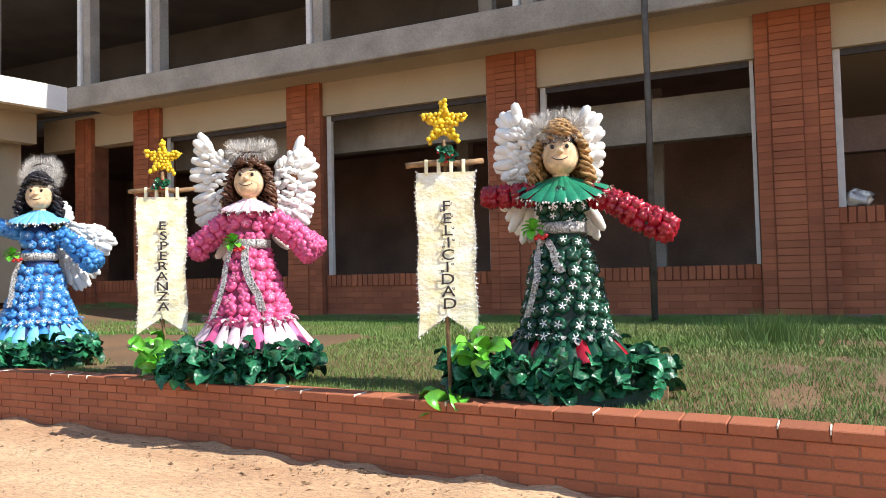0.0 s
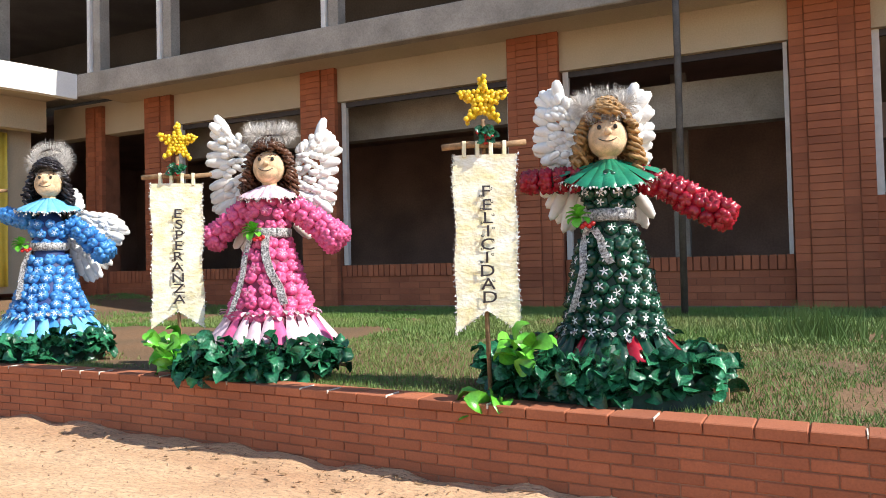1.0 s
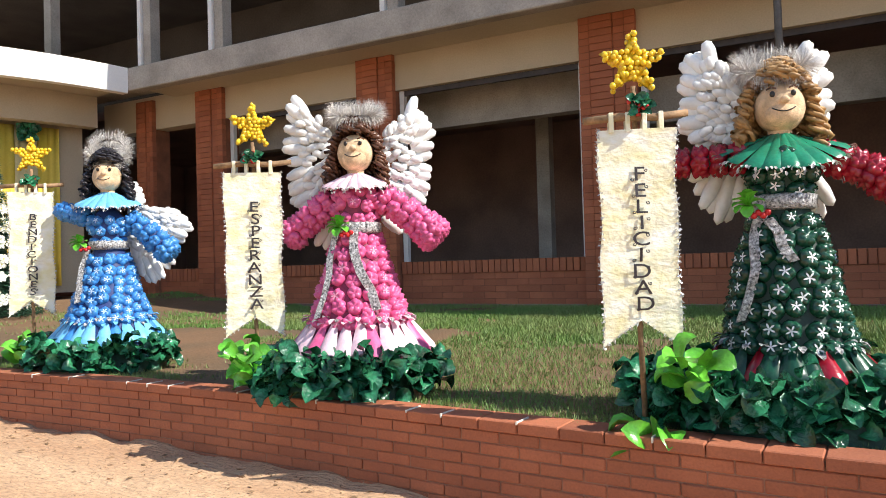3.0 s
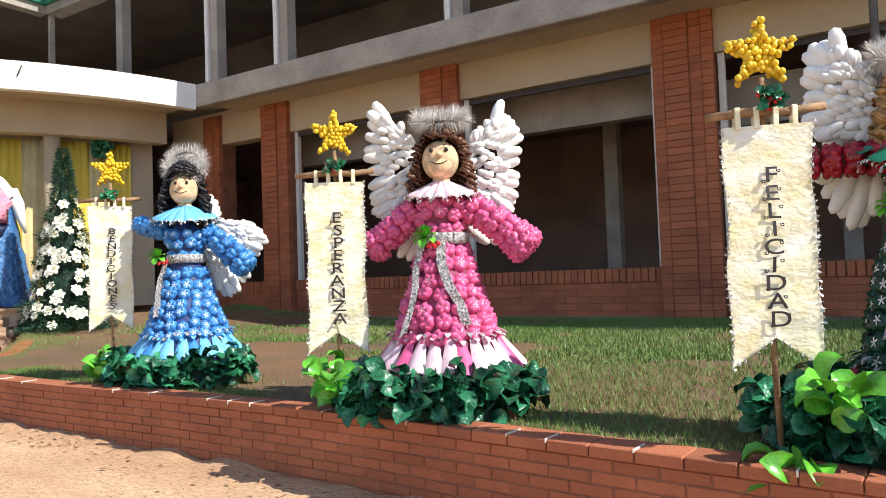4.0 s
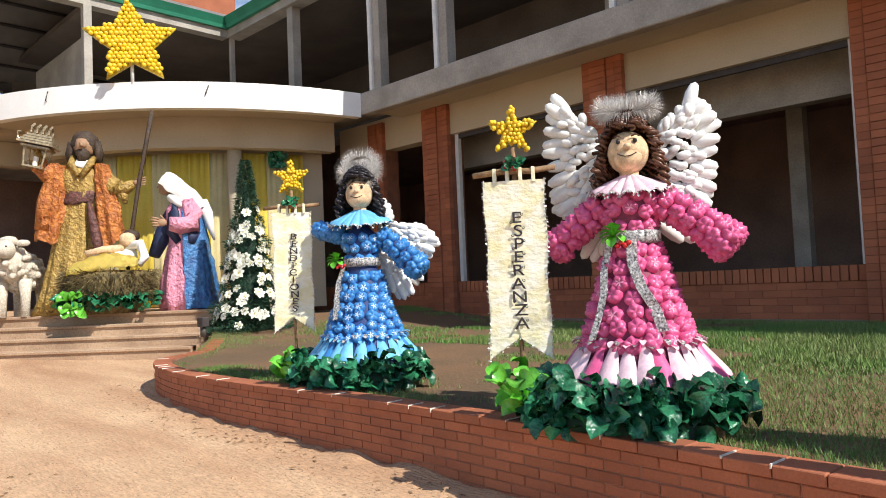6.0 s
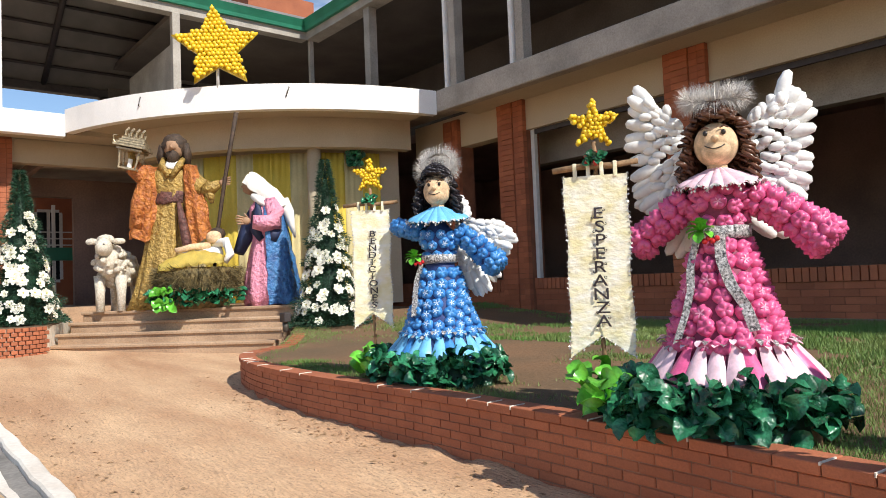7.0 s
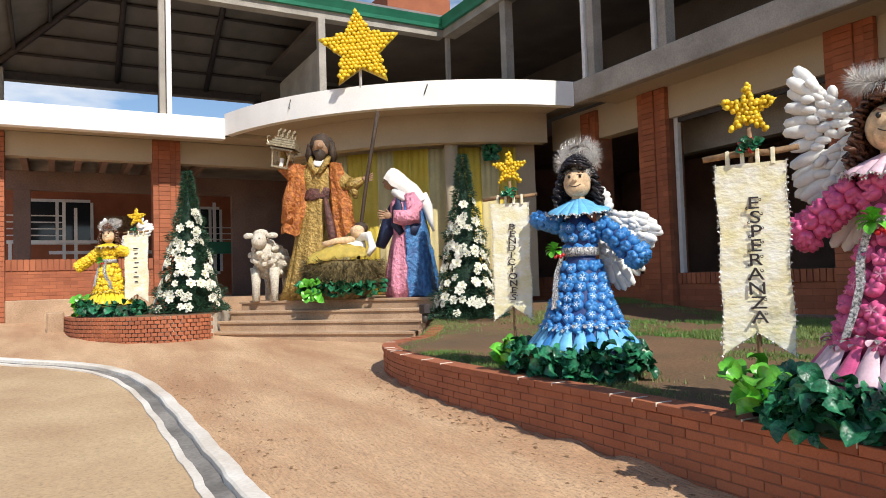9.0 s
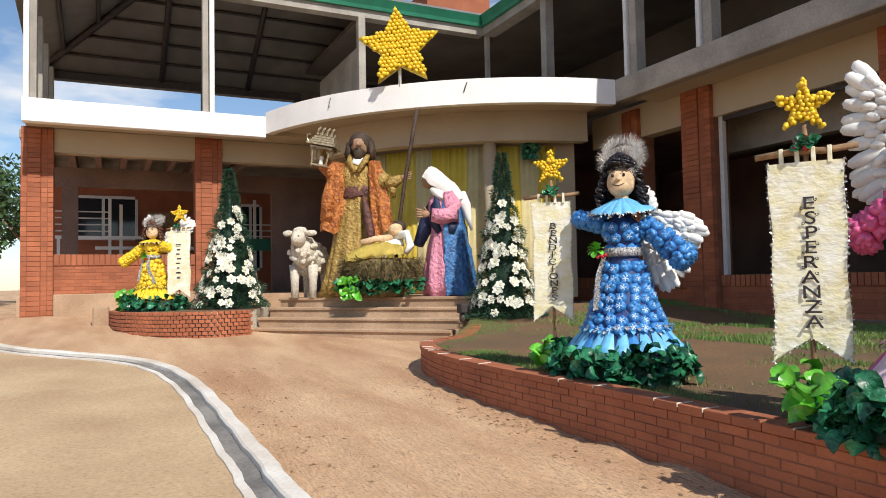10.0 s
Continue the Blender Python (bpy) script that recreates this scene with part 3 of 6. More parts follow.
for i in range(3):
    t = (i + 1) / 4
    tube(bm, [(-27.1 + 4.1 * t, -1.2 + 3.8 * t, 8.05 + 2.45 * t), (-20.0 - 3.0 * t, -1.2 + 3.8 * t, 8.85 + 1.6 * t)], 0.06, 6)
tagged(meshob("roof_trusses", bm, M_STEEL), label="dark steel rafters and purlins under the sheet roof", kind="structure")
boxob("water_tank_house", -27.5, -25.5, 11.8, 14.5, 9.0, 12.4, M_BRICK, kind="structure")


# ---- curved corner ----
def arc(off, n=25, k0=0.0, k1=1.0):
    """Points of the curved corner, moved back by off."""
    a, b = Vector((LX, 4.57)), Vector((-14.03, SY))
    mid, ch = (a + b) / 2, (b - a)
    nrm = Vector((ch.y, -ch.x)).normalized()
    R = 7.96
    c = mid - nrm * (R - 1.3)
    a0 = math.atan2(a.y - c.y, a.x - c.x)
    a1 = math.atan2(b.y - c.y, b.x - c.x)
    return [Vector((c.x + (R - off) * math.cos(a0 + (a1 - a0) * (k0 + (k1 - k0) * i / (n - 1))), c.y + (R - off) * math.sin(a0 + (a1 - a0) * (k0 + (k1 - k0) * i / (n - 1))))) for i in range(n)]


def curved(name, o0, o1, z0, z1, material, k0=0.0, k1=1.0, n=25, kind="structure", label=""):
    bm = bmesh.new()
    A, B = arc(o0, n, k0, k1), arc(o1, n, k0, k1)
    rows = [[bm.verts.new((p.x, p.y, z)) for p in L] for L, z in ((A, z0), (A, z1), (B, z1), (B, z0))]
    for r in range(4):
        q, s = rows[r], rows[(r + 1) % 4]
        for i in range(n - 1):
            bm.faces.new((q[i], q[i + 1], s[i + 1], s[i])).smooth = False
    for i in (0, n - 1):
        bm.faces.new([rows[r][i] for r in range(4)])
    bmesh.ops.recalc_face_normals(bm, faces=bm.faces)
    return tagged(meshob(name, bm, material), kind=kind, label=label)


curved("fascia_curved", 0, 0.2, Z_SLAB0 - 0.05, Z_SLAB1, M_WHITE, label="white painted curved slab edge")
curved("soffit_curved", 0.2, 3.6, 5.3, 5.6, M_CREAM)
curved("beam_curved", 1.3, 1.6, 4.6, 5.3, M_CREAM)
curved("wall_curved", 2.0, 2.3, 0.9, 5.3, M_CREAM)

# ---- steps and platform ----
SL, SR = Vector((-16.5, 3.35)), Vector((-13.2, 6.15))
SU = (SR - SL).normalized()
SN = Vector((-SU.y, SU.x))
Z0, RISE, TREAD = 0.28, 0.19, 0.36


def slant(name, a0, a1, d0, d1, z0, z1, material, kind="structure", label="", bevel=0.012):
    bm = bmesh.new()
    box(bm, a0, a1, d0, d1, z0, z1, 0, bevel)
    m = Matrix(((SU.x, SN.x, 0, SL.x), (SU.y, SN.y, 0, SL.y), (0, 0, 1, 0), (0, 0, 0, 1)))
    bm.transform(m)
    return tagged(meshob(name, bm, material), kind=kind, label=label)


WID = (SR - SL).length
for i in range(4):
    slant("step_%d" % (i + 1), 0.15 if i else 0.02, WID + 0.3, i * TREAD, (i + 1) * TREAD + (0.05 if i < 3 else 4.6), 0.1, Z0 + RISE * (i + 1), M_STEP, label="worn dusty concrete step")
    slant("step_nosing_%d" % (i + 1), 0.12 if i else 0.0, WID + 0.3, i * TREAD - 0.035, i * TREAD + 0.2, Z0 + RISE * (i + 1) - 0.055, Z0 + RISE * (i + 1) + 0.004, M_STEP)

panel("upper_floor_corner", [(p.x, p.y, 5.56) for p in arc(0.2, 20)] + [(-14.2, 12.4, 5.56), (-20.3, 12.4, 5.56), (-20.3, 4.6, 5.56)], 0.08, M_CONC)
# painted cloth along the curved wall, in folds
for i in range(14):
    k0, k1 = 0.05 + 0.062 * i, 0.05 + 0.062 * (i + 1)
    bm = bmesh.new()
    n = 9
    A = arc(1.9, n, k0, k1)
    C = sum(A, Vector((0, 0))) / n
    cols = []
    for j, p in enumerate(A):
        o = 0.03 * math.sin(j * 2.4 + i)
        dirn = (p - Vector((-20.7, 11.0))).normalized()
        q = p + dirn * o
        cols.append([bm.verts.new((q.x, q.y, z)) for z in (1.06, 2.2, 3.4, 4.58)] + [bm.verts.new((q.x - dirn.x * 0.03, q.y - dirn.y * 0.03, z)) for z in (4.58, 1.06)])
    for a0, b0 in zip(cols, cols[1:]):
        for r in range(6):
            bm.faces.new((a0[r], b0[r], b0[(r + 1) % 6], a0[(r + 1) % 6])).smooth = True
    tagged(meshob("drape", bm, M_DRAPE if i % 3 != 0 else M_PALE), "painted yellow cloth hung on the curved wall" if i % 3 != 0 else "pale cream cloth hung on the curved wall", "drape", "wall drapes")
bm = bmesh.new()
cp = arc(1.65, 3, 0.68, 0.70)[1]
lathe(bm, ((0.17, 1.05), (0.17, 5.3)), 20, centre=(cp.x, cp.y, 0))
tagged(meshob("round_column", bm, M_CREAM), label="cream round column before the curved wall", kind="structure")

# ---- drive: kerb and concrete pad ----
KERB = spline([(-24.0, -4.2), (-18.5, -2.2), (-15.2, -0.7), (-14.0, 0.2), (-13.0, 1.05), (-11.9, 1.5), (-10.5, 1.69), (-9.2, 1.73), (-7.9, 1.73), (-6.3, 1.72), (-5.0, 1.68), (-3.6, 1.5), (-2.2, 1.1), (0.0, 0.1), (3.0, -1.8)], 0.2)


def kerb_run(name, prof, material, label):
    bm = bmesh.new()
    prev = None
    n = len(prof)
    for i, p in enumerate(KERB):
        q = KERB[min(i + 1, len(KERB) - 1)] - KERB[max(i - 1, 0)]
        nrm = Vector((-q.y, q.x)).normalized()
        z = gz(p.x, p.y)
        wob = 0.008 * math.sin(i * 1.3) + 0.006 * math.sin(i * 3.1)
        cur = [bm.verts.new((p.x + nrm.x * (o + wob), p.y + nrm.y * (o + wob), z + h)) for o, h in prof]
        if prev:
            for r in range(n):
                bm.faces.new((prev[r], prev[(r + 1) % n], cur[(r + 1) % n], cur[r]))
        else:
            bm.faces.new(cur[::-1])
        prev = cur
    bm.faces.new(prev)
    bmesh.ops.recalc_face_normals(bm, faces=bm.faces)
    return tagged(meshob(name, bm, material), label=label, kind="structure")


kerb_run("kerb", ((0.02, -0.1), (0.15, -0.1), (0.15, 0.085), (0.135, 0.1), (0.035, 0.1), (0.02, 0.085)), M_KERB, "whitewashed concrete kerb curving round the pad")
kerb_run("kerb_gutter", ((-0.1, -0.1), (0.018, -0.1), (0.018, 0.045), (-0.1, 0.04)), M_GUTTER, "grey cement gutter along the kerb")
kerb_run("kerb_inner", ((-0.16, -0.1), (-0.1, -0.1), (-0.1, 0.055), (-0.16, 0.05)), M_KERB, "whitewashed inner edge of the gutter")


def inside_kerb(x, y):
    best = min(KERB, key=lambda p: (p.x - x) ** 2 + (p.y - y) ** 2)
    i = KERB.index(best)
    q = KERB[min(i + 1, len(KERB) - 1)] - KERB[max(i - 1, 0)]
    return q.x * (y - best.y) - q.y * (x - best.x) < -0.02


sheet("pavement", frange(-24, 3, 136), frange(-8, 2, 51), lambda x, y: gz(x, y) + 0.035, M_PAD, keep=inside_kerb, label="worn tan concrete pad inside the kerb")


# ---- angel dolls of painted bottle bases, each one mesh ----
SKIRT = ((0.5, 0.16), (0.425, 0.30), (0.34, 0.45), (0.275, 0.62), (0.22, 0.80), (0.17, 0.96), (0.125, 1.09), (0.125, 1.16), (0.155, 1.27), (0.15, 1.36), (0.08, 1.43), (0.05, 1.50))


def skirt_r(z):
    for (r0, z0), (r1, z1) in zip(SKIRT, SKIRT[1:]):
        if z0 <= z <= z1:
            return r0 + (r1 - r0) * (z - z0) / (z1 - z0)
    return 0.1


def flute(l, w, d):
    """A rounded strip along +x, arched across and widening to its end."""
    vs, fs = [], []
    rows = ((0, 0.22), (0.35, 0.55), (0.7, 0.86), (0.92, 1.0), (1.0, 0.8))
    for t, k in rows:
        for s in (-1.0, -0.6, 0.0, 0.6, 1.0):
            vs.append((l * (t - 0.05 * s * s * t), w * k * s, d * k * (1 - s * s)))
    for i in range(len(rows) - 1):
        for j in range(4):
            a = i * 5 + j
            fs.append((a, a + 1, a + 6, a + 5))
    return vs, fs


def along_line(pts, t):
    """The point at share t of a row of points."""
    k = min(max(t, 0.0), 0.9999) * (len(pts) - 1)
    i = int(k)
    return Vector(pts[i]).lerp(Vector(pts[i + 1]), k - i)


def angel(x, y, turn, pal, arms, wings, seed, crown=(0.0, 1.93, 0.35), dots=None, dot_k=0.5, label="", head=1.63, collar=(0.2, 0.45, 0.1), hem_z=0.5, sashes=(), sprig=(-0.1, 1.12), slim=1.0):
    """pal: body, hem, collar, sleeve, hair and the painted gap shade. arms: lines of points with radii. wings: rows of
    tips, of feather roots and of the inner edge. crown: x, z, tilt. collar: length, slope, more slope in front.
    """
    rnd = random.Random(seed)
    body, hem, coll, sleeve, hair, back = pal
    mats = [body, hem, coll, sleeve, hair, M_SKIN, M_EYE, M_TINSEL, M_SEQUIN, M_FEATHER, M_LEAFL, M_BERRY, dots or body, M_HAIRB, back]
    bm = bmesh.new()

    def sk(z):
        return skirt_r(z) * (1 - (1 - slim) * max(0.0, min(1.0, (0.8 - z) / 0.5)))

    # core in the darkened colour, so gaps between the pieces read as shaded
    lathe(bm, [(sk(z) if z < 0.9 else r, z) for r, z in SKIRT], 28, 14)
    tube(bm, [(0, 0, 1.4), (0, -0.01, head - 0.05)], 0.06, 10, 5)
    small = bottle_base(0.058, 0.042)
    starlet = petal(0.03, 0.005, 0.003)

    def piece(p, n, mi, k=1.0):
        spin = rnd.uniform(0, 6.28)
        m = frame_of(p, n, spin=spin) @ Matrix.Diagonal((k, k, k * rnd.uniform(0.85, 1.2), 1))
        put(bm, small, m, mi)
        if dots and mi == 0 and rnd.random() < dot_k:
            for q in range(5):
                put(bm, starlet, m @ Matrix.Translation((0, 0, 0.03)) @ Matrix.Rotation(q * 1.2566 + 0.63, 4, "Z"), 12)

    z = hem_z - 0.02
    row = 0
    while z < 1.37:
        r = sk(z)
        k = 1.0 if z < 1.0 else 0.92
        if not 1.06 < z < 1.15:
            n = max(8, int(2 * math.pi * r / (0.1 * k)))
            slope = (sk(z + 0.03) - sk(z - 0.03)) / 0.06
            for i in range(n):
                a = 2 * math.pi * (i + 0.5 * (row % 2)) / n + rnd.uniform(-0.05, 0.05)
                nr = Vector((math.cos(a + rnd.uniform(-0.15, 0.15)), math.sin(a + rnd.uniform(-0.15, 0.15)), -slope + rnd.uniform(-0.2, 0.2)))
                piece((r * math.cos(a), r * math.sin(a), z + rnd.uniform(-0.022, 0.022)), nr, 0, k * rnd.uniform(0.88, 1.08))
        z += 0.09 * k
        row += 1
    # hem of long arched petals, with a row of silver points over it
    fr = flute(hem_z - 0.19, 0.074, 0.04)
    r0 = sk(hem_z)
    for i in range(26):
        a = 2 * math.pi * i / 26 + rnd.uniform(-0.05, 0.05)
        d = Vector((math.cos(a) * 0.62, math.sin(a) * 0.62, -0.95 + rnd.uniform(-0.1, 0.1)))
        put(bm, fr, along((r0 * math.cos(a), r0 * math.sin(a), hem_z + rnd.uniform(-0.02, 0.01)), d, up=(math.cos(a), math.sin(a), 0.4)), 3 if i % 4 == 1 else 1)
    for i in range(52):
        a = 2 * math.pi * i / 52
        put(bm, petal(0.065, 0.02, 0.012), along(((r0 + 0.02) * math.cos(a), (r0 + 0.02) * math.sin(a), hem_z - 0.01 + rnd.uniform(-0.03, 0.03)), (math.cos(a), math.sin(a), rnd.uniform(-0.8, 0.1))), 8 if i % 2 else 1)
    # sleeves
    for line in arms:
        pts = [Vector(p[:3]) for p in line]
        rad = [p[3] for p in line]
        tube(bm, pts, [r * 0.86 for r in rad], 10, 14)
        for i in range(len(pts) - 1):
            a, b = pts[i], pts[i + 1]
            n = max(1, round((b - a).length / 0.085))
            for k in range(n):
                t = (k + 0.5) / n
                c, r = a.lerp(b, t), rad[i] + (rad[i + 1] - rad[i]) * t
                d = (b - a).normalized()
                u = d.cross(Vector((0, 1, 0))).normalized()
                v = d.cross(u)
                m = max(5, int(2 * math.pi * r / 0.088))
                for q in range(m):
                    w = 2 * math.pi * (q + 0.5 * (k % 2)) / m
                    nr = u * math.cos(w) + v * math.sin(w)
                    piece(c + nr * r * 0.92, nr, 3, 0.9)
        d = (pts[-1] - pts[-2]).normalized()
        for q in range(6):
            w = q * math.pi / 3
            u = d.cross(Vector((0, 1, 0))).normalized()
            o = (u * math.cos(w) + d.cross(u) * math.sin(w)) * rad[-1] * 0.55
            piece(pts[-1] + o, d + o * 3, 3, 0.9)
    # fluted collar with a silver edge
    cl, cs, cf = collar
    cz = head - 0.145
    fl = flute(cl, 0.05 * cl / 0.2, 0.042)
    for i in range(16):
        a = 2 * math.pi * i / 16
        sl = cs + cf * max(0.0, -math.sin(a))
        d = Vector((math.cos(a), math.sin(a), -sl)).normalized()
        m = along((0.05 * math.cos(a), 0.05 * math.sin(a) - 0.01, cz), d, up=(math.cos(a) * 0.3, math.sin(a) * 0.3, 1))
        put(bm, fl, m, 2)
        for j in range(8):
            e = m @ Vector((cl * 0.99, (j / 3.5 - 1) * 0.05 * cl / 0.2, 0.042 * (1 - (j / 3.5 - 1) ** 2)))
            put(bm, petal(0.026, 0.008, 0.006), along(e, d + Vector((rnd.uniform(-0.6, 0.6), rnd.uniform(-0.6, 0.6), rnd.uniform(-0.8, 0.2)))), 7)
    # head, plain features
    hc = Vector((0, -0.02, head))
    ball(bm, hc, 0.128, 5, 0.98, 0.92, 1.04, 20, 14)
    ball(bm, hc + Vector((0, -0.07, -0.045)), 0.085, 5, 1.05, 0.75, 0.8, 14, 10)
    ball(bm, hc + Vector((0.005, -0.13, 0.02)), 0.026, 5, 0.9, 1.1, 0.8, 8, 6)
    for s in (-1, 1):
        ball(bm, hc + Vector((s * 0.05, -0.106, 0.056)), 0.015, 6, 0.9, 0.5, 1.1, 8, 6)
        tube(bm, [hc + Vector((s * 0.03, -0.108, 0.084)), hc + Vector((s * 0.055, -0.1, 0.094)), hc + Vector((s * 0.076, -0.088, 0.084))], 0.005, 5, 13)
    tube(bm, [hc + Vector((0.055 * t, -0.136 + 0.02 * t * t, -0.04 + 0.022 * t * t)) for t in (-1, -0.6, -0.2, 0.2, 0.6, 1)], 0.0032, 5, 6)
    # curls
    for i in range(380):
        a = rnd.uniform(-0.5 * math.pi, 1.5 * math.pi)
        el = rnd.uniform(-0.5, 1.5)
        if math.sin(a) < -0.2 and el < 0.98:
            continue
        n = Vector((math.cos(a) * math.cos(el), math.sin(a) * math.cos(el), math.sin(el)))
        p = hc + Vector((n.x * 0.15, n.y * 0.14, n.z * (0.15 if n.z < 0.4 else 0.15 + 0.17 * (n.z - 0.4))))
        drop = rnd.uniform(0.1, 0.27) if el < 0.5 else rnd.uniform(0.03, 0.09)
        ph = rnd.uniform(0, 6.28)
        c = rnd.uniform(0.02, 0.032)
        tube(bm, [p + n * 0.012 + Vector((c * math.cos(ph + 1.5 * k), c * math.sin(ph + 1.5 * k), -drop * k / 9)) + Vector((n.x, n.y, 0)) * 0.055 * (k / 9) for k in range(10)], 0.0125, 4, 4, caps=False)
    # tinsel crown
    hx, hz, tilt = crown
    ca, sa = math.cos(math.atan(tilt)), math.sin(math.atan(tilt))
    for i in range(5200):
        a = rnd.uniform(0, 2 * math.pi)
        b = rnd.uniform(0, 2 * math.pi)
        R, r = 0.15, 0.042
        c = Vector((hx + R * math.cos(a), R * math.sin(a) * ca + 0.045, hz + sa * R * math.sin(a)))
        d = Vector((math.cos(a) * math.cos(b), math.sin(a) * math.cos(b) * ca, math.sin(b) + sa * math.sin(a) * math.cos(b)))
        l = rnd.uniform(0.01, 0.075)
        s = Vector((rnd.uniform(-1, 1), rnd.uniform(-1, 1), rnd.uniform(-1, 1))) * 0.0018
        q = [bm.verts.new(c + d * r * 0.3 - s), bm.verts.new(c + d * r * 0.3 + s), bm.verts.new(c + d * (r + l) + s * 3)]
        bm.faces.new(q).material_index = 7
    # sequin belt and hanging sashes
    lathe(bm, ((0.14, 1.07), (0.168, 1.08), (0.168, 1.145), (0.14, 1.155)), 28, 8)
    for s0, pts in sashes:
        prev = None
        for j in range(15):
            px, pz = along_line(pts, j / 14)
            r = sk(pz) + 0.045
            py = -math.sqrt(max(0.001, r * r - px * px)) - 0.006 * math.sin(j * 1.7)
            cur = [bm.verts.new((px - s0 / 2, py - 0.004, pz)), bm.verts.new((px + s0 / 2, py - 0.012, pz + 0.012)), bm.verts.new((px + s0 / 2, py + 0.02, pz + 0.012)), bm.verts.new((px - s0 / 2, py + 0.02, pz))]
            if prev:
                for k in range(4):
                    bm.faces.new((prev[k], prev[(k + 1) % 4], cur[(k + 1) % 4], cur[k])).material_index = 8
            else:
                bm.faces.new(cur).material_index = 8
            prev = cur
        bm.faces.new(prev[::-1]).material_index = 8
    # sprig at the waist
    sx, sz = sprig
    for i in range(9):
        a = i * 0.7
        put(bm, petal(0.085, 0.034, 0.02), along((sx, -0.17, sz), (math.cos(a) - 0.3, -0.4, math.sin(a) * 0.8 + 0.1)), 10)
    for i in range(4):
        ball(bm, (sx + 0.02 + 0.022 * i, -0.205, sz - 0.06 + 0.015 * (i % 2)), 0.017, 11, u=8, v=6)
    # wings: long puffed feathers along the edge, small ones towards the back
    for tips, roots, inner in wings:
        n = round(sum((Vector(b) - Vector(a)).length for a, b in zip(tips, tips[1:])) / 0.066) + 1
        for i in range(n):
            t = i / max(1, n - 1)
            p, e = along_line(roots, t), along_line(tips, t)
            d = e - p
            d = Vector((d.x, rnd.uniform(-0.02, 0.02), d.y + rnd.uniform(-0.02, 0.02)))
            l = d.length * rnd.uniform(0.94, 1.06)
            put(bm, capsule(l, 0.043), along((p.x, 0.2 + 0.02 * (i % 2), p.y), d, up=(0, -1, 0)), 9)
        if inner:
            rows = max(2, round((along_line(roots, 0.5) - along_line(inner, 0.5)).length / 0.042))
            m = round(sum((Vector(b) - Vector(a)).length for a, b in zip(roots, roots[1:])) / 0.052) + 1
            for j in range(rows + 1):
                for i in range(m):
                    t = (i + 0.5 * (j % 2)) / m
                    p = along_line(inner, t).lerp(along_line(roots, t), j / rows)
                    d = along_line(tips, t) - along_line(roots, t)
                    d = Vector((d.x, 0, d.y)).normalized() + Vector((rnd.uniform(-0.5, 0.5), 0, rnd.uniform(-0.5, 0.5)))
                    put(bm, capsule(rnd.uniform(0.07, 0.1), 0.028, 6), along((p.x, 0.175 + rnd.uniform(-0.012, 0.012), p.y), d, up=(0, -1, 0)), 9)
    ob = meshob("angel_doll", bm, mats)
    ob.matrix_world = pose(x, y, lz(x, y), 0, 0, turn)
    return tagged(ob, label, "doll", "angel dolls")


PINK_ARMS = (((0.16, 0, 1.32, 0.08), (0.32, -0.02, 1.24, 0.08), (0.46, -0.04, 1.12, 0.1), (0.56, -0.06, 1.03, 0.12)),
             ((-0.16, 0, 1.32, 0.075), (-0.30, 0.02, 1.22, 0.075), (-0.42, 0.06, 1.12, 0.08), (-0.5, 0.08, 1.07, 0.095)))
BLUE_ARMS = (((0.16, 0, 1.35, 0.08), (0.32, -0.02, 1.25, 0.08), (0.46, -0.04, 1.1, 0.1), (0.55, -0.06, 1.02, 0.11)),
             ((-0.16, 0, 1.37, 0.07), (-0.30, 0.06, 1.4, 0.06), (-0.45, 0.16, 1.45, 0.06)))
GREEN_ARMS = (((0.16, 0, 1.36, 0.06), (0.38, -0.02, 1.27, 0.06), (0.57, -0.04, 1.14, 0.085), (0.72, -0.06, 1.08, 0.075)),
              ((-0.16, 0, 1.36, 0.065), (-0.35, 0.03, 1.36, 0.06), (-0.54, 0.06, 1.36, 0.055)))
PINK_WINGS = ((((-0.50, 2.11), (-0.54, 1.99), (-0.575, 1.74), (-0.55, 1.48), (-0.53, 1.30), (-0.42, 1.24)),
               ((-0.37, 1.96), (-0.38, 1.90), (-0.36, 1.74), (-0.34, 1.56), (-0.32, 1.44), (-0.28, 1.40)),
               ((-0.22, 1.82), (-0.18, 1.75), (-0.15, 1.66), (-0.13, 1.56), (-0.13, 1.48), (-0.13, 1.40))),
              (((0.42, 2.06), (0.48, 1.95), (0.57, 1.83), (0.54, 1.64), (0.525, 1.44), (0.49, 1.31), (0.38, 1.25)),
               ((0.35, 1.88), (0.37, 1.85), (0.38, 1.78), (0.37, 1.62), (0.35, 1.49), (0.33, 1.42), (0.28, 1.38)),
               ((0.19, 1.80), (0.18, 1.76), (0.17, 1.7), (0.15, 1.6), (0.14, 1.5), (0.14, 1.44), (0.14, 1.4))),
              (((0.41, 1.12), (0.37, 1.05), (0.30, 1.06)), ((0.18, 1.28), (0.17, 1.24), (0.15, 1.2)), ()),
              (((-0.34, 1.02), (-0.28, 0.98), (-0.22, 1.0)), ((-0.2, 1.22), (-0.17, 1.2), (-0.15, 1.18)), ()))
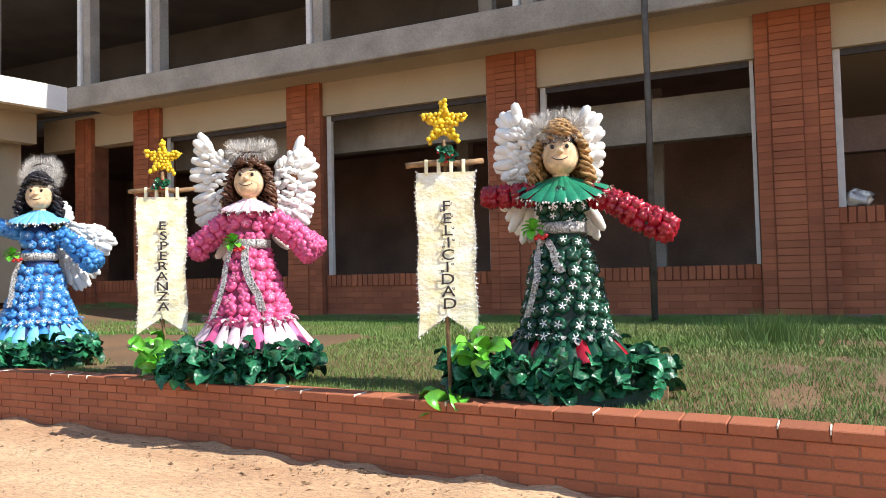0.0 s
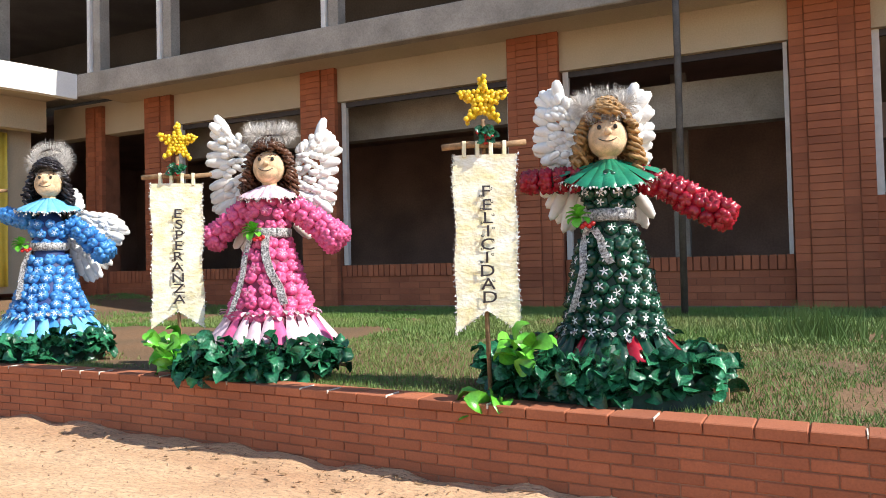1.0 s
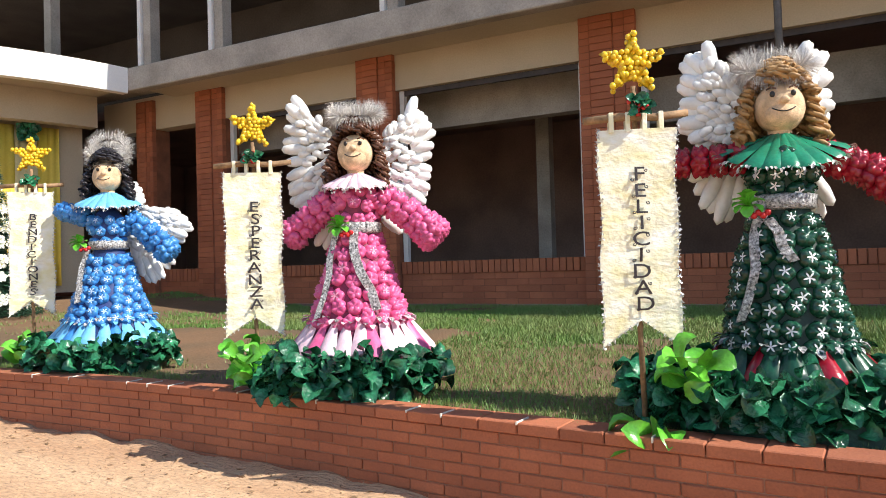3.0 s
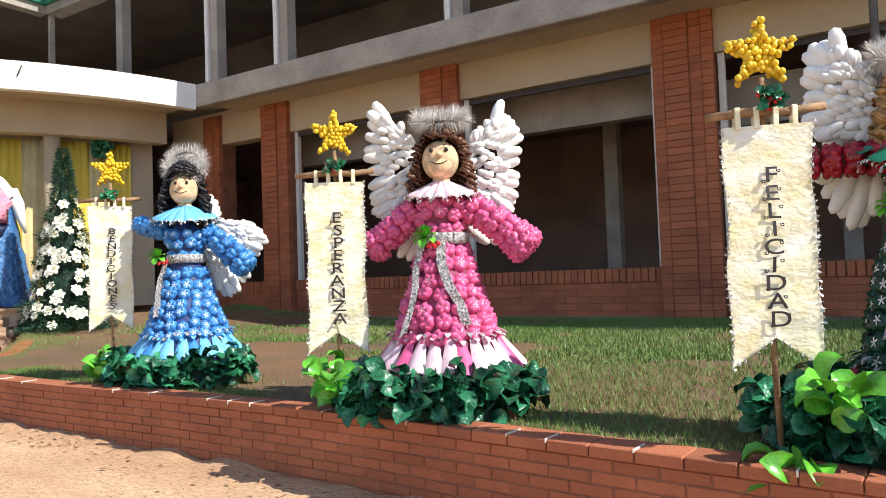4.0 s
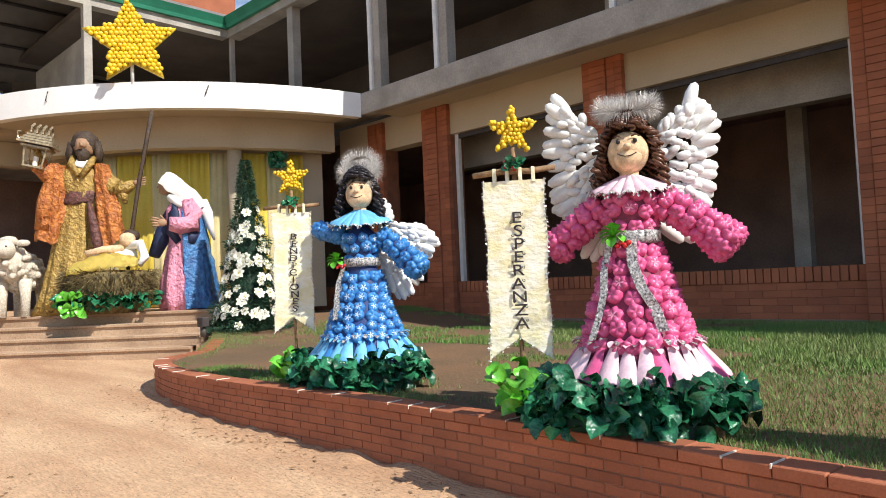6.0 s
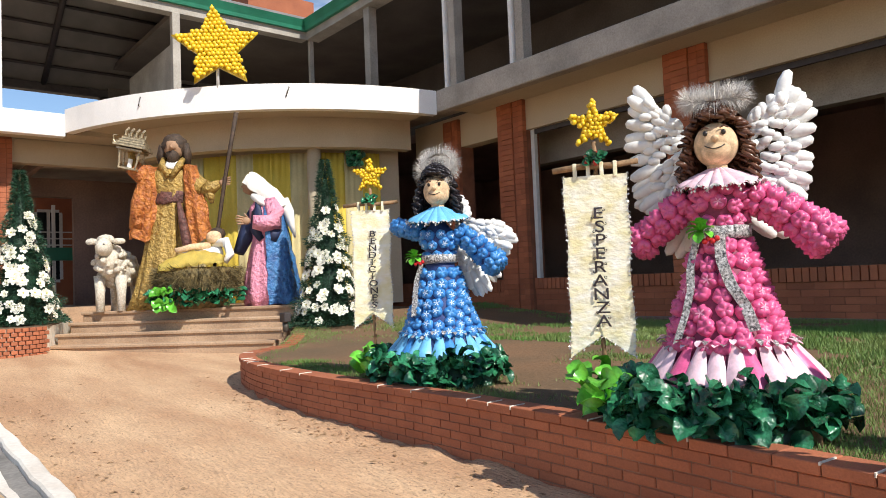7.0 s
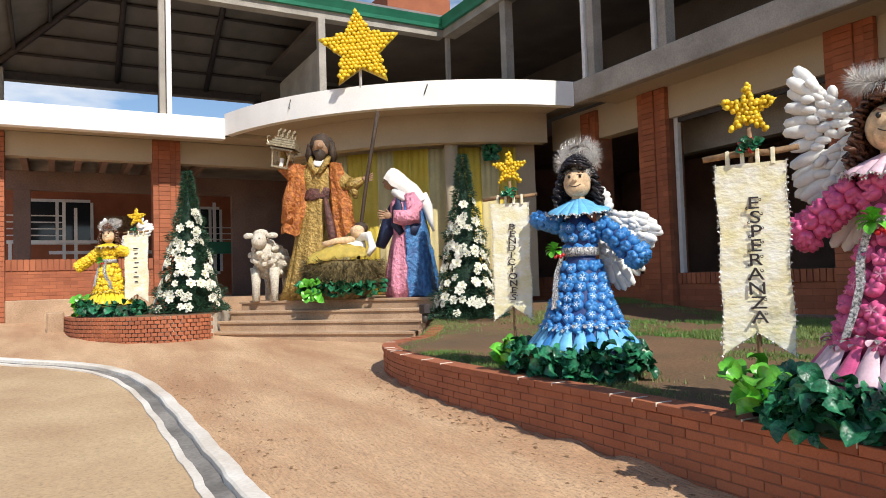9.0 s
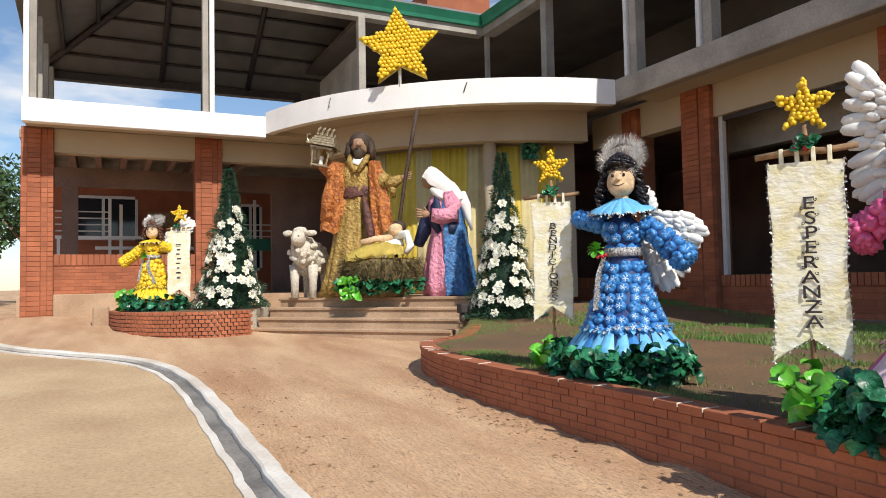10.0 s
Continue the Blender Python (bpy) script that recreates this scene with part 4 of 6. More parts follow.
GREEN_WINGS = ((((-0.33, 2.05), (-0.46, 2.0), (-0.49, 1.86), (-0.5, 1.7), (-0.5, 1.58), (-0.40, 1.47)),
                ((-0.3, 1.9), (-0.33, 1.87), (-0.33, 1.78), (-0.32, 1.67), (-0.32, 1.58), (-0.29, 1.52)),
                ((-0.19, 1.8), (-0.17, 1.74), (-0.15, 1.68), (-0.13, 1.6), (-0.13, 1.52), (-0.13, 1.46))),
               (((-0.45, 1.27), (-0.40, 1.12), (-0.33, 1.03), (-0.24, 1.06), (-0.15, 1.14)), ((-0.3, 1.37), (-0.26, 1.36), (-0.22, 1.35), (-0.17, 1.34), (-0.12, 1.32)), ()),
               (((0.2, 2.02), (0.29, 1.93), (0.31, 1.8), (0.31, 1.66), (0.29, 1.52), (0.25, 1.42)),
                ((0.14, 1.85), (0.16, 1.8), (0.16, 1.73), (0.16, 1.62), (0.15, 1.52), (0.14, 1.46)),
                ((0.07, 1.8), (0.06, 1.74), (0.06, 1.68), (0.06, 1.6), (0.06, 1.52), (0.06, 1.46))),
               (((0.29, 1.08), (0.25, 1.02), (0.19, 1.06)), ((0.15, 1.33), (0.13, 1.32), (0.1, 1.3)), ()))
BLUE_WINGS = ((((0.20, 1.72), (0.27, 1.64), (0.28, 1.56)), ((0.12, 1.58), (0.13, 1.54), (0.13, 1.5)), ()),
              (((0.60, 1.42), (0.69, 1.32), (0.71, 1.24), (0.65, 1.17), (0.56, 1.10)),
               ((0.42, 1.44), (0.50, 1.38), (0.51, 1.31), (0.47, 1.24), (0.42, 1.18)),
               ((0.12, 1.50), (0.12, 1.43), (0.12, 1.36), (0.12, 1.28), (0.12, 1.2))),
              (((0.53, 0.93), (0.46, 0.8), (0.38, 0.77), (0.29, 0.76), (0.2, 0.9)), ((0.32, 1.16), (0.28, 1.1), (0.24, 1.06), (0.2, 1.06), (0.15, 1.1)), ((0.15, 1.3), (0.14, 1.26), (0.13, 1.2), (0.12, 1.2), (0.12, 1.2))))
LONG_SASH = (0.06, ((0.0, 1.1), (0.0, 0.95), (0.05, 0.8), (0.12, 0.68), (0.16, 0.55)))
SIDE_SASH = (0.045, ((-0.12, 1.1), (-0.17, 0.92), (-0.17, 0.78), (-0.2, 0.65), (-0.25, 0.5)))
angel(-1.18, 4.82, 12, (M_DKGREEN, M_DKGREEN, M_COLLAR, M_RED, M_HAIRG, M_GAPSHADEG), GREEN_ARMS, GREEN_WINGS, 3, (-0.02, 1.85, 0.5), M_DOT, 0.95, "dark green and red bottle-base angel doll with golden curls", head=1.61, collar=(0.29, 0.4, 0.75), hem_z=0.4, sashes=((0.045, ((-0.1, 1.02), (-0.06, 0.95), (-0.05, 0.88), (0.0, 0.8))), SIDE_SASH), sprig=(-0.19, 1.1), slim=0.76)
angel(-3.875, 4.803, 26, (M_PINK, M_PALEPINK, M_PALEPINK, M_PINK, M_HAIRB, M_GAPSHADEP), PINK_ARMS, PINK_WINGS, 4, (0.0, 1.93, 0.35), M_MIDPINK, 0.3, "pink bottle-base angel doll with white wings and brown curls", head=1.635, collar=(0.21, 0.62, 0.25), sashes=(LONG_SASH, SIDE_SASH))
angel(-6.76, 5.0, 38, (M_BLUE, M_SKYBLUE, M_SKYBLUE, M_BLUE, M_HAIRK, M_GAPSHADEB), BLUE_ARMS, BLUE_WINGS, 5, (0.0, 1.98, 1.5), M_DOTB, 0.9, "blue bottle-base angel doll with black curls and tinsel crown", head=1.735, collar=(0.26, 0.6, 0.3), hem_z=0.46, sashes=((0.05, ((-0.14, 1.1), (-0.2, 0.92), (-0.2, 0.76), (-0.2, 0.6))),), sprig=(-0.2, 1.13))


# ---- wreaths of glossy leaves round the hems ----
def leaf_mesh(name, l, w, d, material):
    rnd = random.Random(len(name) * 7 + int(l * 1000))
    bm = bmesh.new()
    rows = ((0, 0.2), (0.14, 0.7), (0.4, 1.0), (0.68, 1.02), (0.9, 0.7), (1.0, 0.22))
    g = []
    for t, k in rows:
        z = d * math.sin(t * 2.6)
        jit = rnd.uniform(-0.15, 0.15) * d
        g.append([bm.verts.new((l * t, -w * k, z + 0.3 * d * k + jit)), bm.verts.new((l * t, 0, z - 0.18 * d)), bm.verts.new((l * t, w * k, z + 0.3 * d * k - jit))])
    for a, b in zip(g, g[1:]):
        for j in range(2):
            bm.faces.new((a[j], a[j + 1], b[j + 1], b[j])).smooth = True
    me = bpy.data.meshes.new(name)
    bm.to_mesh(me)
    bm.free()
    me.materials.append(material)
    return me


DARK = [leaf_mesh("leaf", l, w, d, M_LEAFD) for l, w, d in ((0.15, 0.06, 0.065), (0.13, 0.065, 0.05), (0.16, 0.055, 0.075), (0.11, 0.055, 0.055))]
LIGHT = [leaf_mesh("light_leaf", l, w, d, M_LEAFL) for l, w, d in ((0.16, 0.072, 0.07), (0.14, 0.066, 0.055), (0.18, 0.064, 0.08))]


def wreath(x, y, rx, ry, n, tufts, seed, label, zf=lz, hgt=0.36, k=0.84):
    rnd = random.Random(seed)
    bm = bmesh.new()
    m = 26
    ring = []
    for i in range(m):
        a = 2 * math.pi * i / m
        ring.append([bm.verts.new((rx * q * math.cos(a), ry * q * math.sin(a), zz)) for q, zz in ((0.96, -0.02), (0.9, hgt * 0.5), (0.7, hgt * 0.62), (0.55, hgt * 0.3))])
    for i in range(m):
        for j in range(3):
            bm.faces.new((ring[i][j], ring[(i + 1) % m][j], ring[(i + 1) % m][j + 1], ring[i][j + 1])).smooth = True
    base = meshob("leaf_wreath", bm, mat_leaf_gap_shade)
    base.location = (x, y, zf(x, y))
    tagged(base, label, "wreath", "leaf wreaths")

    def leaf(p, d, up, lib, s):
        ob = new("leaf", rnd.choice(lib))
        ob.parent = base
        mm = along(p, d, up) @ Matrix.Rotation(rnd.uniform(-0.7, 0.7), 4, "X") @ Matrix.Diagonal((s, s, s, 1))
        ob.matrix_basis = mm

    for i in range(n):
        a = rnd.uniform(0, 2 * math.pi)
        if math.sin(a) > 0.35 and rnd.random() < 0.45:
            a = -a
        q = rnd.uniform(0.62, 1.0)
        z = hgt * (0.12 + 0.75 * rnd.random() * (1.2 - 0.5 * q))
        out = Vector((math.cos(a), math.sin(a), 0))
        d = out * rnd.uniform(0.3, 1.0) + Vector((-out.y, out.x, 0)) * rnd.uniform(-0.9, 0.9) + Vector((0, 0, rnd.uniform(-0.75, 0.55)))
        leaf((rx * q * out.x, ry * q * out.y, z), d, out + Vector((0, 0, 0.9)), DARK, k * rnd.uniform(0.8, 1.25))
    for tx, ty, tz, cnt, r in tufts:
        for i in range(cnt):
            a = rnd.uniform(0, 2 * math.pi)
            d = Vector((math.cos(a), -0.5 + 0.6 * math.sin(a), rnd.uniform(-0.5, 0.9)))
            leaf((tx + rnd.uniform(-r, r), ty + rnd.uniform(-r, r), tz + rnd.uniform(-r, r) * 0.8), d, (0, -0.7, 0.7), LIGHT, k * rnd.uniform(0.75, 1.2))
    return base


# near-black green filler: shade deep between leaves, painted as a solid core
mat_leaf_gap_shade = mat("foliage_gap_shade", (0.008, 0.045, 0.02), 0.6, var=0.3, scale=12, bump=0.5)
wreath(-1.22, 4.68, 0.72, 0.56, 520, ((-0.33, -0.5, 0.27, 16, 0.1), (-0.52, -0.6, 0.02, 7, 0.06)), 11, "ring of glossy dark green bottle leaves with two light tufts")
wreath(-3.9, 4.66, 0.63, 0.52, 480, ((-0.48, -0.38, 0.2, 24, 0.13),), 12, "ring of glossy dark green bottle leaves with a bright tuft")
wreath(-6.74, 4.9, 0.64, 0.5, 460, ((-0.5, -0.33, 0.17, 18, 0.12),), 13, "ring of glossy green bottle leaves on bare soil")


# ---- banners on sticks ----
def star_shape(R, ang0=90, waist=0.46):
    pts = []
    for i in range(10):
        r = R if i % 2 == 0 else R * waist
        a = radians(ang0 + 36 * i)
        pts.append((r * math.cos(a), r * math.sin(a)))
    return pts


def in_poly(px, pz, poly):
    hit = False
    for (x0, y0), (x1, y1) in zip(poly, poly[1:] + poly[:1]):
        if (y0 > pz) != (y1 > pz) and px < (x1 - x0) * (pz - y0) / (y1 - y0) + x0:
            hit = not hit
    return hit


def bead_star(R, bead, seed, both=True, waist=0.46, loose=0.1):
    """A five-pointed star heaped with yellow beads, facing -y."""
    rnd = random.Random(seed)
    bm = bmesh.new()
    poly = star_shape(R, waist=waist)
    vf = [bm.verts.new((px, -0.18 * R * 0.4, pz)) for px, pz in poly]
    vb = [bm.verts.new((px, 0.18 * R * 0.4, pz)) for px, pz in poly]
    bm.faces.new(vf)
    bm.faces.new(vb[::-1])
    for i in range(10):
        bm.faces.new((vf[i], vb[i], vb[(i + 1) % 10], vf[(i + 1) % 10]))
    st = bead * 1.75
    n = int(R / st) + 2
    for i in range(-n, n + 1):
        for j in range(-n, n + 1):
            px, pz = (i + 0.5 * (j % 2)) * st, j * st * 0.9
            if in_poly(px * 0.98, pz * 0.98, poly):
                for s in (-1, 1) if both else (-1,):
                    ball(bm, (px + rnd.uniform(-loose, loose) * st, s * R * 0.11 + rnd.uniform(-2, 2) * loose * bead, pz + rnd.uniform(-loose, loose) * st), bead * rnd.uniform(0.9, 1.15), 0, u=7, v=5)
    return bm


def banner(x, y, zc, turn, words, w, h, star_r, stick, seed, label, zf=lz, bars=False):
    """zc: the crossbar's height over the ground."""
    rnd = random.Random(seed)
    root = new("banner")
    root.matrix_world = pose(x, y, zf(x, y), 0, 0, turn)
    tagged(root, label, "banner", "lettered banners")
    bm = bmesh.new()
    tube(bm, [(0.01, 0.03, -0.05), (-0.006, 0.03, zc * 0.4), (0.004, 0.03, zc + 0.02), (0.0, 0.02, zc + 0.16)], 0.0145, 7)
    part("pole", bm, M_WOOD, root)
    bm = bmesh.new()
    s = stick / 2
    tube(bm, [(-s, 0, zc - 0.012), (-s * 0.3, 0, zc + 0.004), (s * 0.4, 0, zc - 0.002), (s, 0, zc + 0.014)], [0.019, 0.021, 0.02, 0.018], 8)
    part("crossbar", bm, M_WOOD, root)
    # cloth with folds, and a forked tail
    nx, nz = 14, 34
    bm = bmesh.new()
    bt = bmesh.new()

    def pt(u, v, o=0.0):
        cut = 0.13 * w / 0.38 * (1 - abs(2 * u - 1)) if v > 0.5 else 0.0
        zz = zc - 0.06 - (h - cut * max(0.0, (v - 0.5) * 2)) * v
        ww = w * (1 - 0.03 * math.sin(3.2 * v)) / 2
        wav = 0.011 * math.sin(9 * v + 3 * u + seed) + 0.0035 * math.sin(31 * v + 4 * u + seed) + 0.03 * max(0.0, v - 0.9) * math.sin(12 * u) * 6 * 0.3
        return Vector(((2 * u - 1) * ww + 0.006 * math.sin(14 * v + seed), -0.012 + wav + o, zz))

    for o in (0.0, 0.006):
        g = [[bm.verts.new(pt(i / nx, j / nz, o)) for j in range(nz + 1)] for i in range(nx + 1)]
        for i in range(nx):
            for j in range(nz):
                bm.faces.new((g[i][j], g[i + 1][j], g[i + 1][j + 1], g[i][j + 1])).smooth = True
    cloth = part("cloth", bm, M_CLOTH, root)
    edge = [pt(0, j / nz) for j in range(nz + 1)] + [pt(i / nx, 1) for i in range(1, nx)] + [pt(1, j / nz) for j in range(nz, -1, -1)]
    for p in edge:
        for k in range(9):
            d = Vector((rnd.uniform(-1, 1), rnd.uniform(-0.6, 0.2), rnd.uniform(-1, 1))).normalized() * rnd.uniform(0.006, 0.016)
            e = Vector((rnd.uniform(-1, 1), rnd.uniform(-1, 1), rnd.uniform(-1, 1))) * 0.006
            bt.faces.new([bt.verts.new(p + Vector((0, -0.004, 0))), bt.verts.new(p + d + e), bt.verts.new(p + d - e)])
    tagged(part("tinsel_edge", bt, M_TRIM, cloth, "silver tinsel edging"), kind="stuff")
    for i in range(4):
        u = (i + 0.5) / 4
        bm = bmesh.new()
        q = (2 * u - 1) * w * 0.42
        box(bm, q - 0.012, q + 0.012, -0.024, 0.024, zc - 0.075, zc + 0.024, 0, 0.003)
        part("loop", bm, M_CLOTH, root)
    # letters stacked down the cloth
    if bars:
        bm = bmesh.new()
        for i in range(8):
            zz = zc - 0.06 - h * (0.2 + 0.07 * i)
            box(bm, -0.05 + 0.02 * (i % 2), 0.05 - 0.015 * (i % 3), -0.03, -0.026, zz - 0.014, zz + 0.006)
        part("lettering", bm, M_INK, cloth)
    else:
        n = len(words)
        step = h * 0.66 / n
        for i, ch in enumerate(words):
            cu = bpy.data.curves.new("letter", "FONT")
            cu.body, cu.align_x, cu.align_y = ch, "CENTER", "CENTER"
            cu.size, cu.extrude, cu.offset = step * 1.25, 0.001, 0.0004
            cu.materials.append(M_INK)
            v = 0.175 + 0.665 * (i + 0.5) / n
            ob = new("letter", cu)
            ob.parent = cloth
            p = pt(0.52, v)
            p.z = zc - 0.06 - h * v
            t = pt(0.52, v + 0.02) - pt(0.52, v - 0.02)
            tilt = math.degrees(math.atan2(t.y, -t.z))
            ob.matrix_basis = pose(p.x, p.y - 0.013, p.z, 90 - tilt, 0, 0) @ Matrix.Diagonal((1.3, 1, 1, 1))
            # curled foot and head of the letter
            g = step * 0.13
            for sx, sz in ((-1, -0.3), (1, 0.28)):
                bm = bmesh.new()
                c0 = Vector((sx * step * 0.44, 0, sz * step))
                tube(bm, [c0 + Vector((sx * g * (1 - 0.09 * k) * math.cos(0.75 * k + 2.6), 0, g * (1 - 0.09 * k) * math.sin(0.75 * k + 2.6))) for k in range(9)], 0.0026, 5)
                part("letter_curl", bm, M_INK, cloth).matrix_basis = pose(p.x, p.y - 0.012, p.z, -tilt, 0, 0)
    # star, candle and holly above the bar
    st = part("star", bead_star(star_r, star_r * 0.092, seed, waist=0.4, loose=0.32), M_STARY, root, "star of yellow beads", smooth=True)
    tagged(st, kind="stuff")
    st.matrix_basis = pose(0, 0.03, zc + 0.07 + star_r * 1.2, 0, rnd.uniform(-6, 6), 0)
    bm = bmesh.new()
    tube(bm, [(0.01, -0.03, zc), (0.01, -0.03, zc + 0.09)], 0.012, 8)
    part("candle", bm, M_BERRY, root)
    for i in range(16):
        ob = new("holly_leaf", rnd.choice(DARK))
        ob.parent = root
        a = rnd.uniform(0, 6.28)
        ob.matrix_basis = along((rnd.uniform(-0.05, 0.05), -0.02, zc + 0.04 + rnd.uniform(-0.03, 0.04)), (math.cos(a), -0.6, 0.6 * math.sin(a)), (0, -1, 0.3)) @ Matrix.Diagonal((0.42, 0.42, 0.42, 1))
    for i in range(4):
        bm = bmesh.new()
        ball(bm, (rnd.uniform(-0.06, 0.06), -0.055, zc + rnd.uniform(0.0, 0.07)), 0.012, 0, u=8, v=6)
        part("berry", bm, M_BERRY, root)
    return root


banner(-1.80, 4.21, 1.55, 25, "FELICIDAD", 0.385, 1.07, 0.17, 0.51, 21, "cream cloth banner lettered FELICIDAD on a stick")
banner(-4.495, 4.437, 1.585, 34, "ESPERANZA", 0.395, 1.14, 0.17, 0.53, 22, "cream cloth banner lettered ESPERANZA on a stick")
banner(-7.445, 4.71, 1.68, 47, "BENDICIONES", 0.375, 1.14, 0.18, 0.54, 23, "cream cloth banner lettered BENDICIONES on a stick")


# ---- crib group on the platform: each figure one plain mesh ----
PZ = Z0 + 4 * RISE
M_SASH = mat('maroon_sash', (0.13, 0.05, 0.04), 0.6, var=0.3, scale=12, fine=20, bump=0.8, depth=0.04)
M_LANTERN = mat('aged_brass', (0.42, 0.34, 0.22), 0.45, metal=0.4, var=0.25, scale=20)


def rough(bm, amp, scale, seed=0.0):
    for v in bm.verts:
        n = noise.noise_vector(Vector(v.co) * scale + Vector((seed, seed, seed)))
        v.co += n * amp


def robe(bm, prof, seg, mi, sx=1.0, sy=1.0, folds=9, depth=0.05, centre=(0, 0, 0)):
    """A turned robe with pleats that deepen towards the hem."""
    cx, cy, cz = centre
    zmax = max(z for _, z in prof)
    rings = []
    for r, z in prof:
        k = depth * (1 - z / zmax) if zmax else 0
        rings.append([bm.verts.new((cx + sx * r * (1 + k * math.sin(folds * 2 * math.pi * s / seg + z * 2)) * math.cos(2 * math.pi * s / seg), cy + sy * r * (1 + k * math.sin(folds * 2 * math.pi * s / seg + z * 2)) * math.sin(2 * math.pi * s / seg), cz + z)) for s in range(seg)])
    for a, b in zip(rings, rings[1:]):
        for s in range(seg):
            f = bm.faces.new((a[s], a[(s + 1) % seg], b[(s + 1) % seg], b[s]))
            f.material_index, f.smooth = mi, True
    for r in (rings[0][::-1], rings[-1]):
        bm.faces.new(r).material_index = mi


def bent_sheet(bm, rows, mi, thick=0.03):
    """Cloth: a sheet through rows of points, with a back face."""
    for side in (0, 1):
        g = [[bm.verts.new(Vector(p) + Vector((0, thick * side, 0))) for p in r] for r in rows]
        for a, b in zip(g, g[1:]):
            for i in range(len(a) - 1):
                f = bm.faces.new((a[i], a[i + 1], b[i + 1], b[i]))
                f.material_index, f.smooth = mi, True


def hand(bm, wrist, d, mi, k=1.0):
    """A simple open palm with four fingers and a thumb, pointing along d."""
    w, d = Vector(wrist), Vector(d).normalized()
    up = Vector((0, 0, 1))
    ball(bm, w + d * 0.08 * k, 0.075 * k, mi, 1.15, 0.5, 0.95, 10, 8)
    for i in range(4):
        o = up * (0.055 - 0.037 * i) * k
        tube(bm, [w + d * 0.12 * k + o, w + d * 0.2 * k + o * 1.25, w + d * (0.27 - 0.012 * abs(i - 1)) * k + o * 1.4], [0.021 * k, 0.02 * k, 0.014 * k], 6, mi)
    tube(bm, [w + d * 0.05 * k + up * 0.06 * k, w + d * 0.11 * k + up * 0.13 * k], [0.022 * k, 0.015 * k], 6, mi)


def joseph():
    bm = bmesh.new()
    # gold robe, swept out towards one foot
    robe(bm, ((0.56, 0), (0.52, 0.35), (0.46, 0.8), (0.40, 1.3), (0.35, 1.9), (0.36, 2.2), (0.41, 2.5), (0.40, 2.72), (0.2, 2.88)), 60, 0, 1.0, 0.7, 11, 0.16)
    for v in bm.verts:
        v.co.x -= 0.26 * max(0.0, 1.0 - v.co.z / 2.0)
    # open orange coat hanging in strips from both shoulders, with deep folds
    for s, x0, drop in ((-1, -0.36, 1.38), (1, 0.36, 1.32)):
        rows = []
        for j in range(13):
            t = j / 12
            z = 2.82 - (2.82 - drop) * t
            row = []
            for i in range(15):
                u = i / 14
                a = (0.02 + 0.72 * u) * math.pi
                wide = 0.17 + 0.17 * t
                fold = 0.03 * math.sin(u * 19 + s) * (0.4 + t)
                row.append((x0 + s * (0.05 + 0.17 * t) - s * (wide + fold) * math.cos(a), -0.12 - (0.2 + fold) * math.sin(a) + 0.05 * t, z + 0.04 * math.sin(u * 9) * t))
            rows.append(row)
        bent_sheet(bm, rows, 1, 0.05)
    # sleeves and forearms
    tube(bm, [(-0.34, -0.02, 2.7), (-0.5, -0.14, 2.6), (-0.66, -0.28, 2.82)], [0.17, 0.2, 0.16], 14, 1)
    tube(bm, [(-0.64, -0.26, 2.78), (-0.68, -0.34, 3.1)], [0.09, 0.07], 10, 0)
    tube(bm, [(-0.5, -0.12, 2.55), (-0.6, -0.16, 2.1), (-0.64, -0.16, 1.6)], [0.13, 0.16, 0.15], 14, 1)
    tube(bm, [(0.36, 0, 2.66), (0.52, -0.12, 2.45), (0.68, -0.2, 2.36)], [0.17, 0.18, 0.16], 14, 0)
    tube(bm, [(0.66, -0.18, 2.36), (0.8, -0.24, 2.36), (0.98, -0.3, 2.44)], [0.15, 0.12, 0.08], 12, 0)
    tube(bm, [(0.72, -0.2, 2.34), (0.78, -0.22, 2.2), (0.8, -0.22, 2.08)], [0.1, 0.08, 0.03], 10, 0)
    # belt with a hanging end
    lathe(bm, ((0.36, 2.08), (0.38, 2.12), (0.38, 2.28), (0.36, 2.32)), 28, 3, 1.0, 0.72)
    tube(bm, [(0.2, -0.3, 2.1), (0.26, -0.33, 1.7), (0.31, -0.34, 1.35), (0.36, -0.34, 1.1)], [0.06, 0.08, 0.1, 0.08], 10, 3)
    # head with beard and hair, features left plain
    ball(bm, (0.06, -0.08, 3.18), 0.19, 2, 0.9, 0.95, 1.15, 14, 10)
    ball(bm, (0.06, 0.02, 3.26), 0.25, 4, 0.98, 0.95, 1.02, 16, 12)
    ball(bm, (0.06, -0.16, 3.03), 0.16, 4, 0.85, 0.7, 1.0, 12, 8)
    for s in (-1, 1):
        tube(bm, [(0.06 + s * 0.2, 0, 3.28), (0.06 + s * 0.24, 0.0, 3.06), (0.06 + s * 0.22, 0.02, 2.86)], [0.09, 0.11, 0.07], 8, 4)
    ball(bm, (0.06, -0.22, 3.2), 0.10, 2, 0.95, 0.5, 1.0, 10, 8)
    tube(bm, [(0.06, -0.27, 3.24), (0.06, -0.31, 3.16)], [0.02, 0.03], 6, 2)
    # pale shirt and gold shawl collar at the neck
    lathe(bm, ((0.2, 2.78), (0.16, 2.86), (0.13, 2.93)), 16, 5, 1.0, 0.9, (0.04, -0.09, 0))
    for s in (-1, 1):
        tube(bm, [(0.04 + s * 0.19, -0.08, 2.96), (0.04 + s * 0.17, -0.26, 2.84), (0.04 + s * 0.03, -0.33, 2.6)], [0.06, 0.07, 0.05], 8, 0)
    rough(bm, 0.04, 9, 3)
    rough(bm, 0.014, 26, 5)
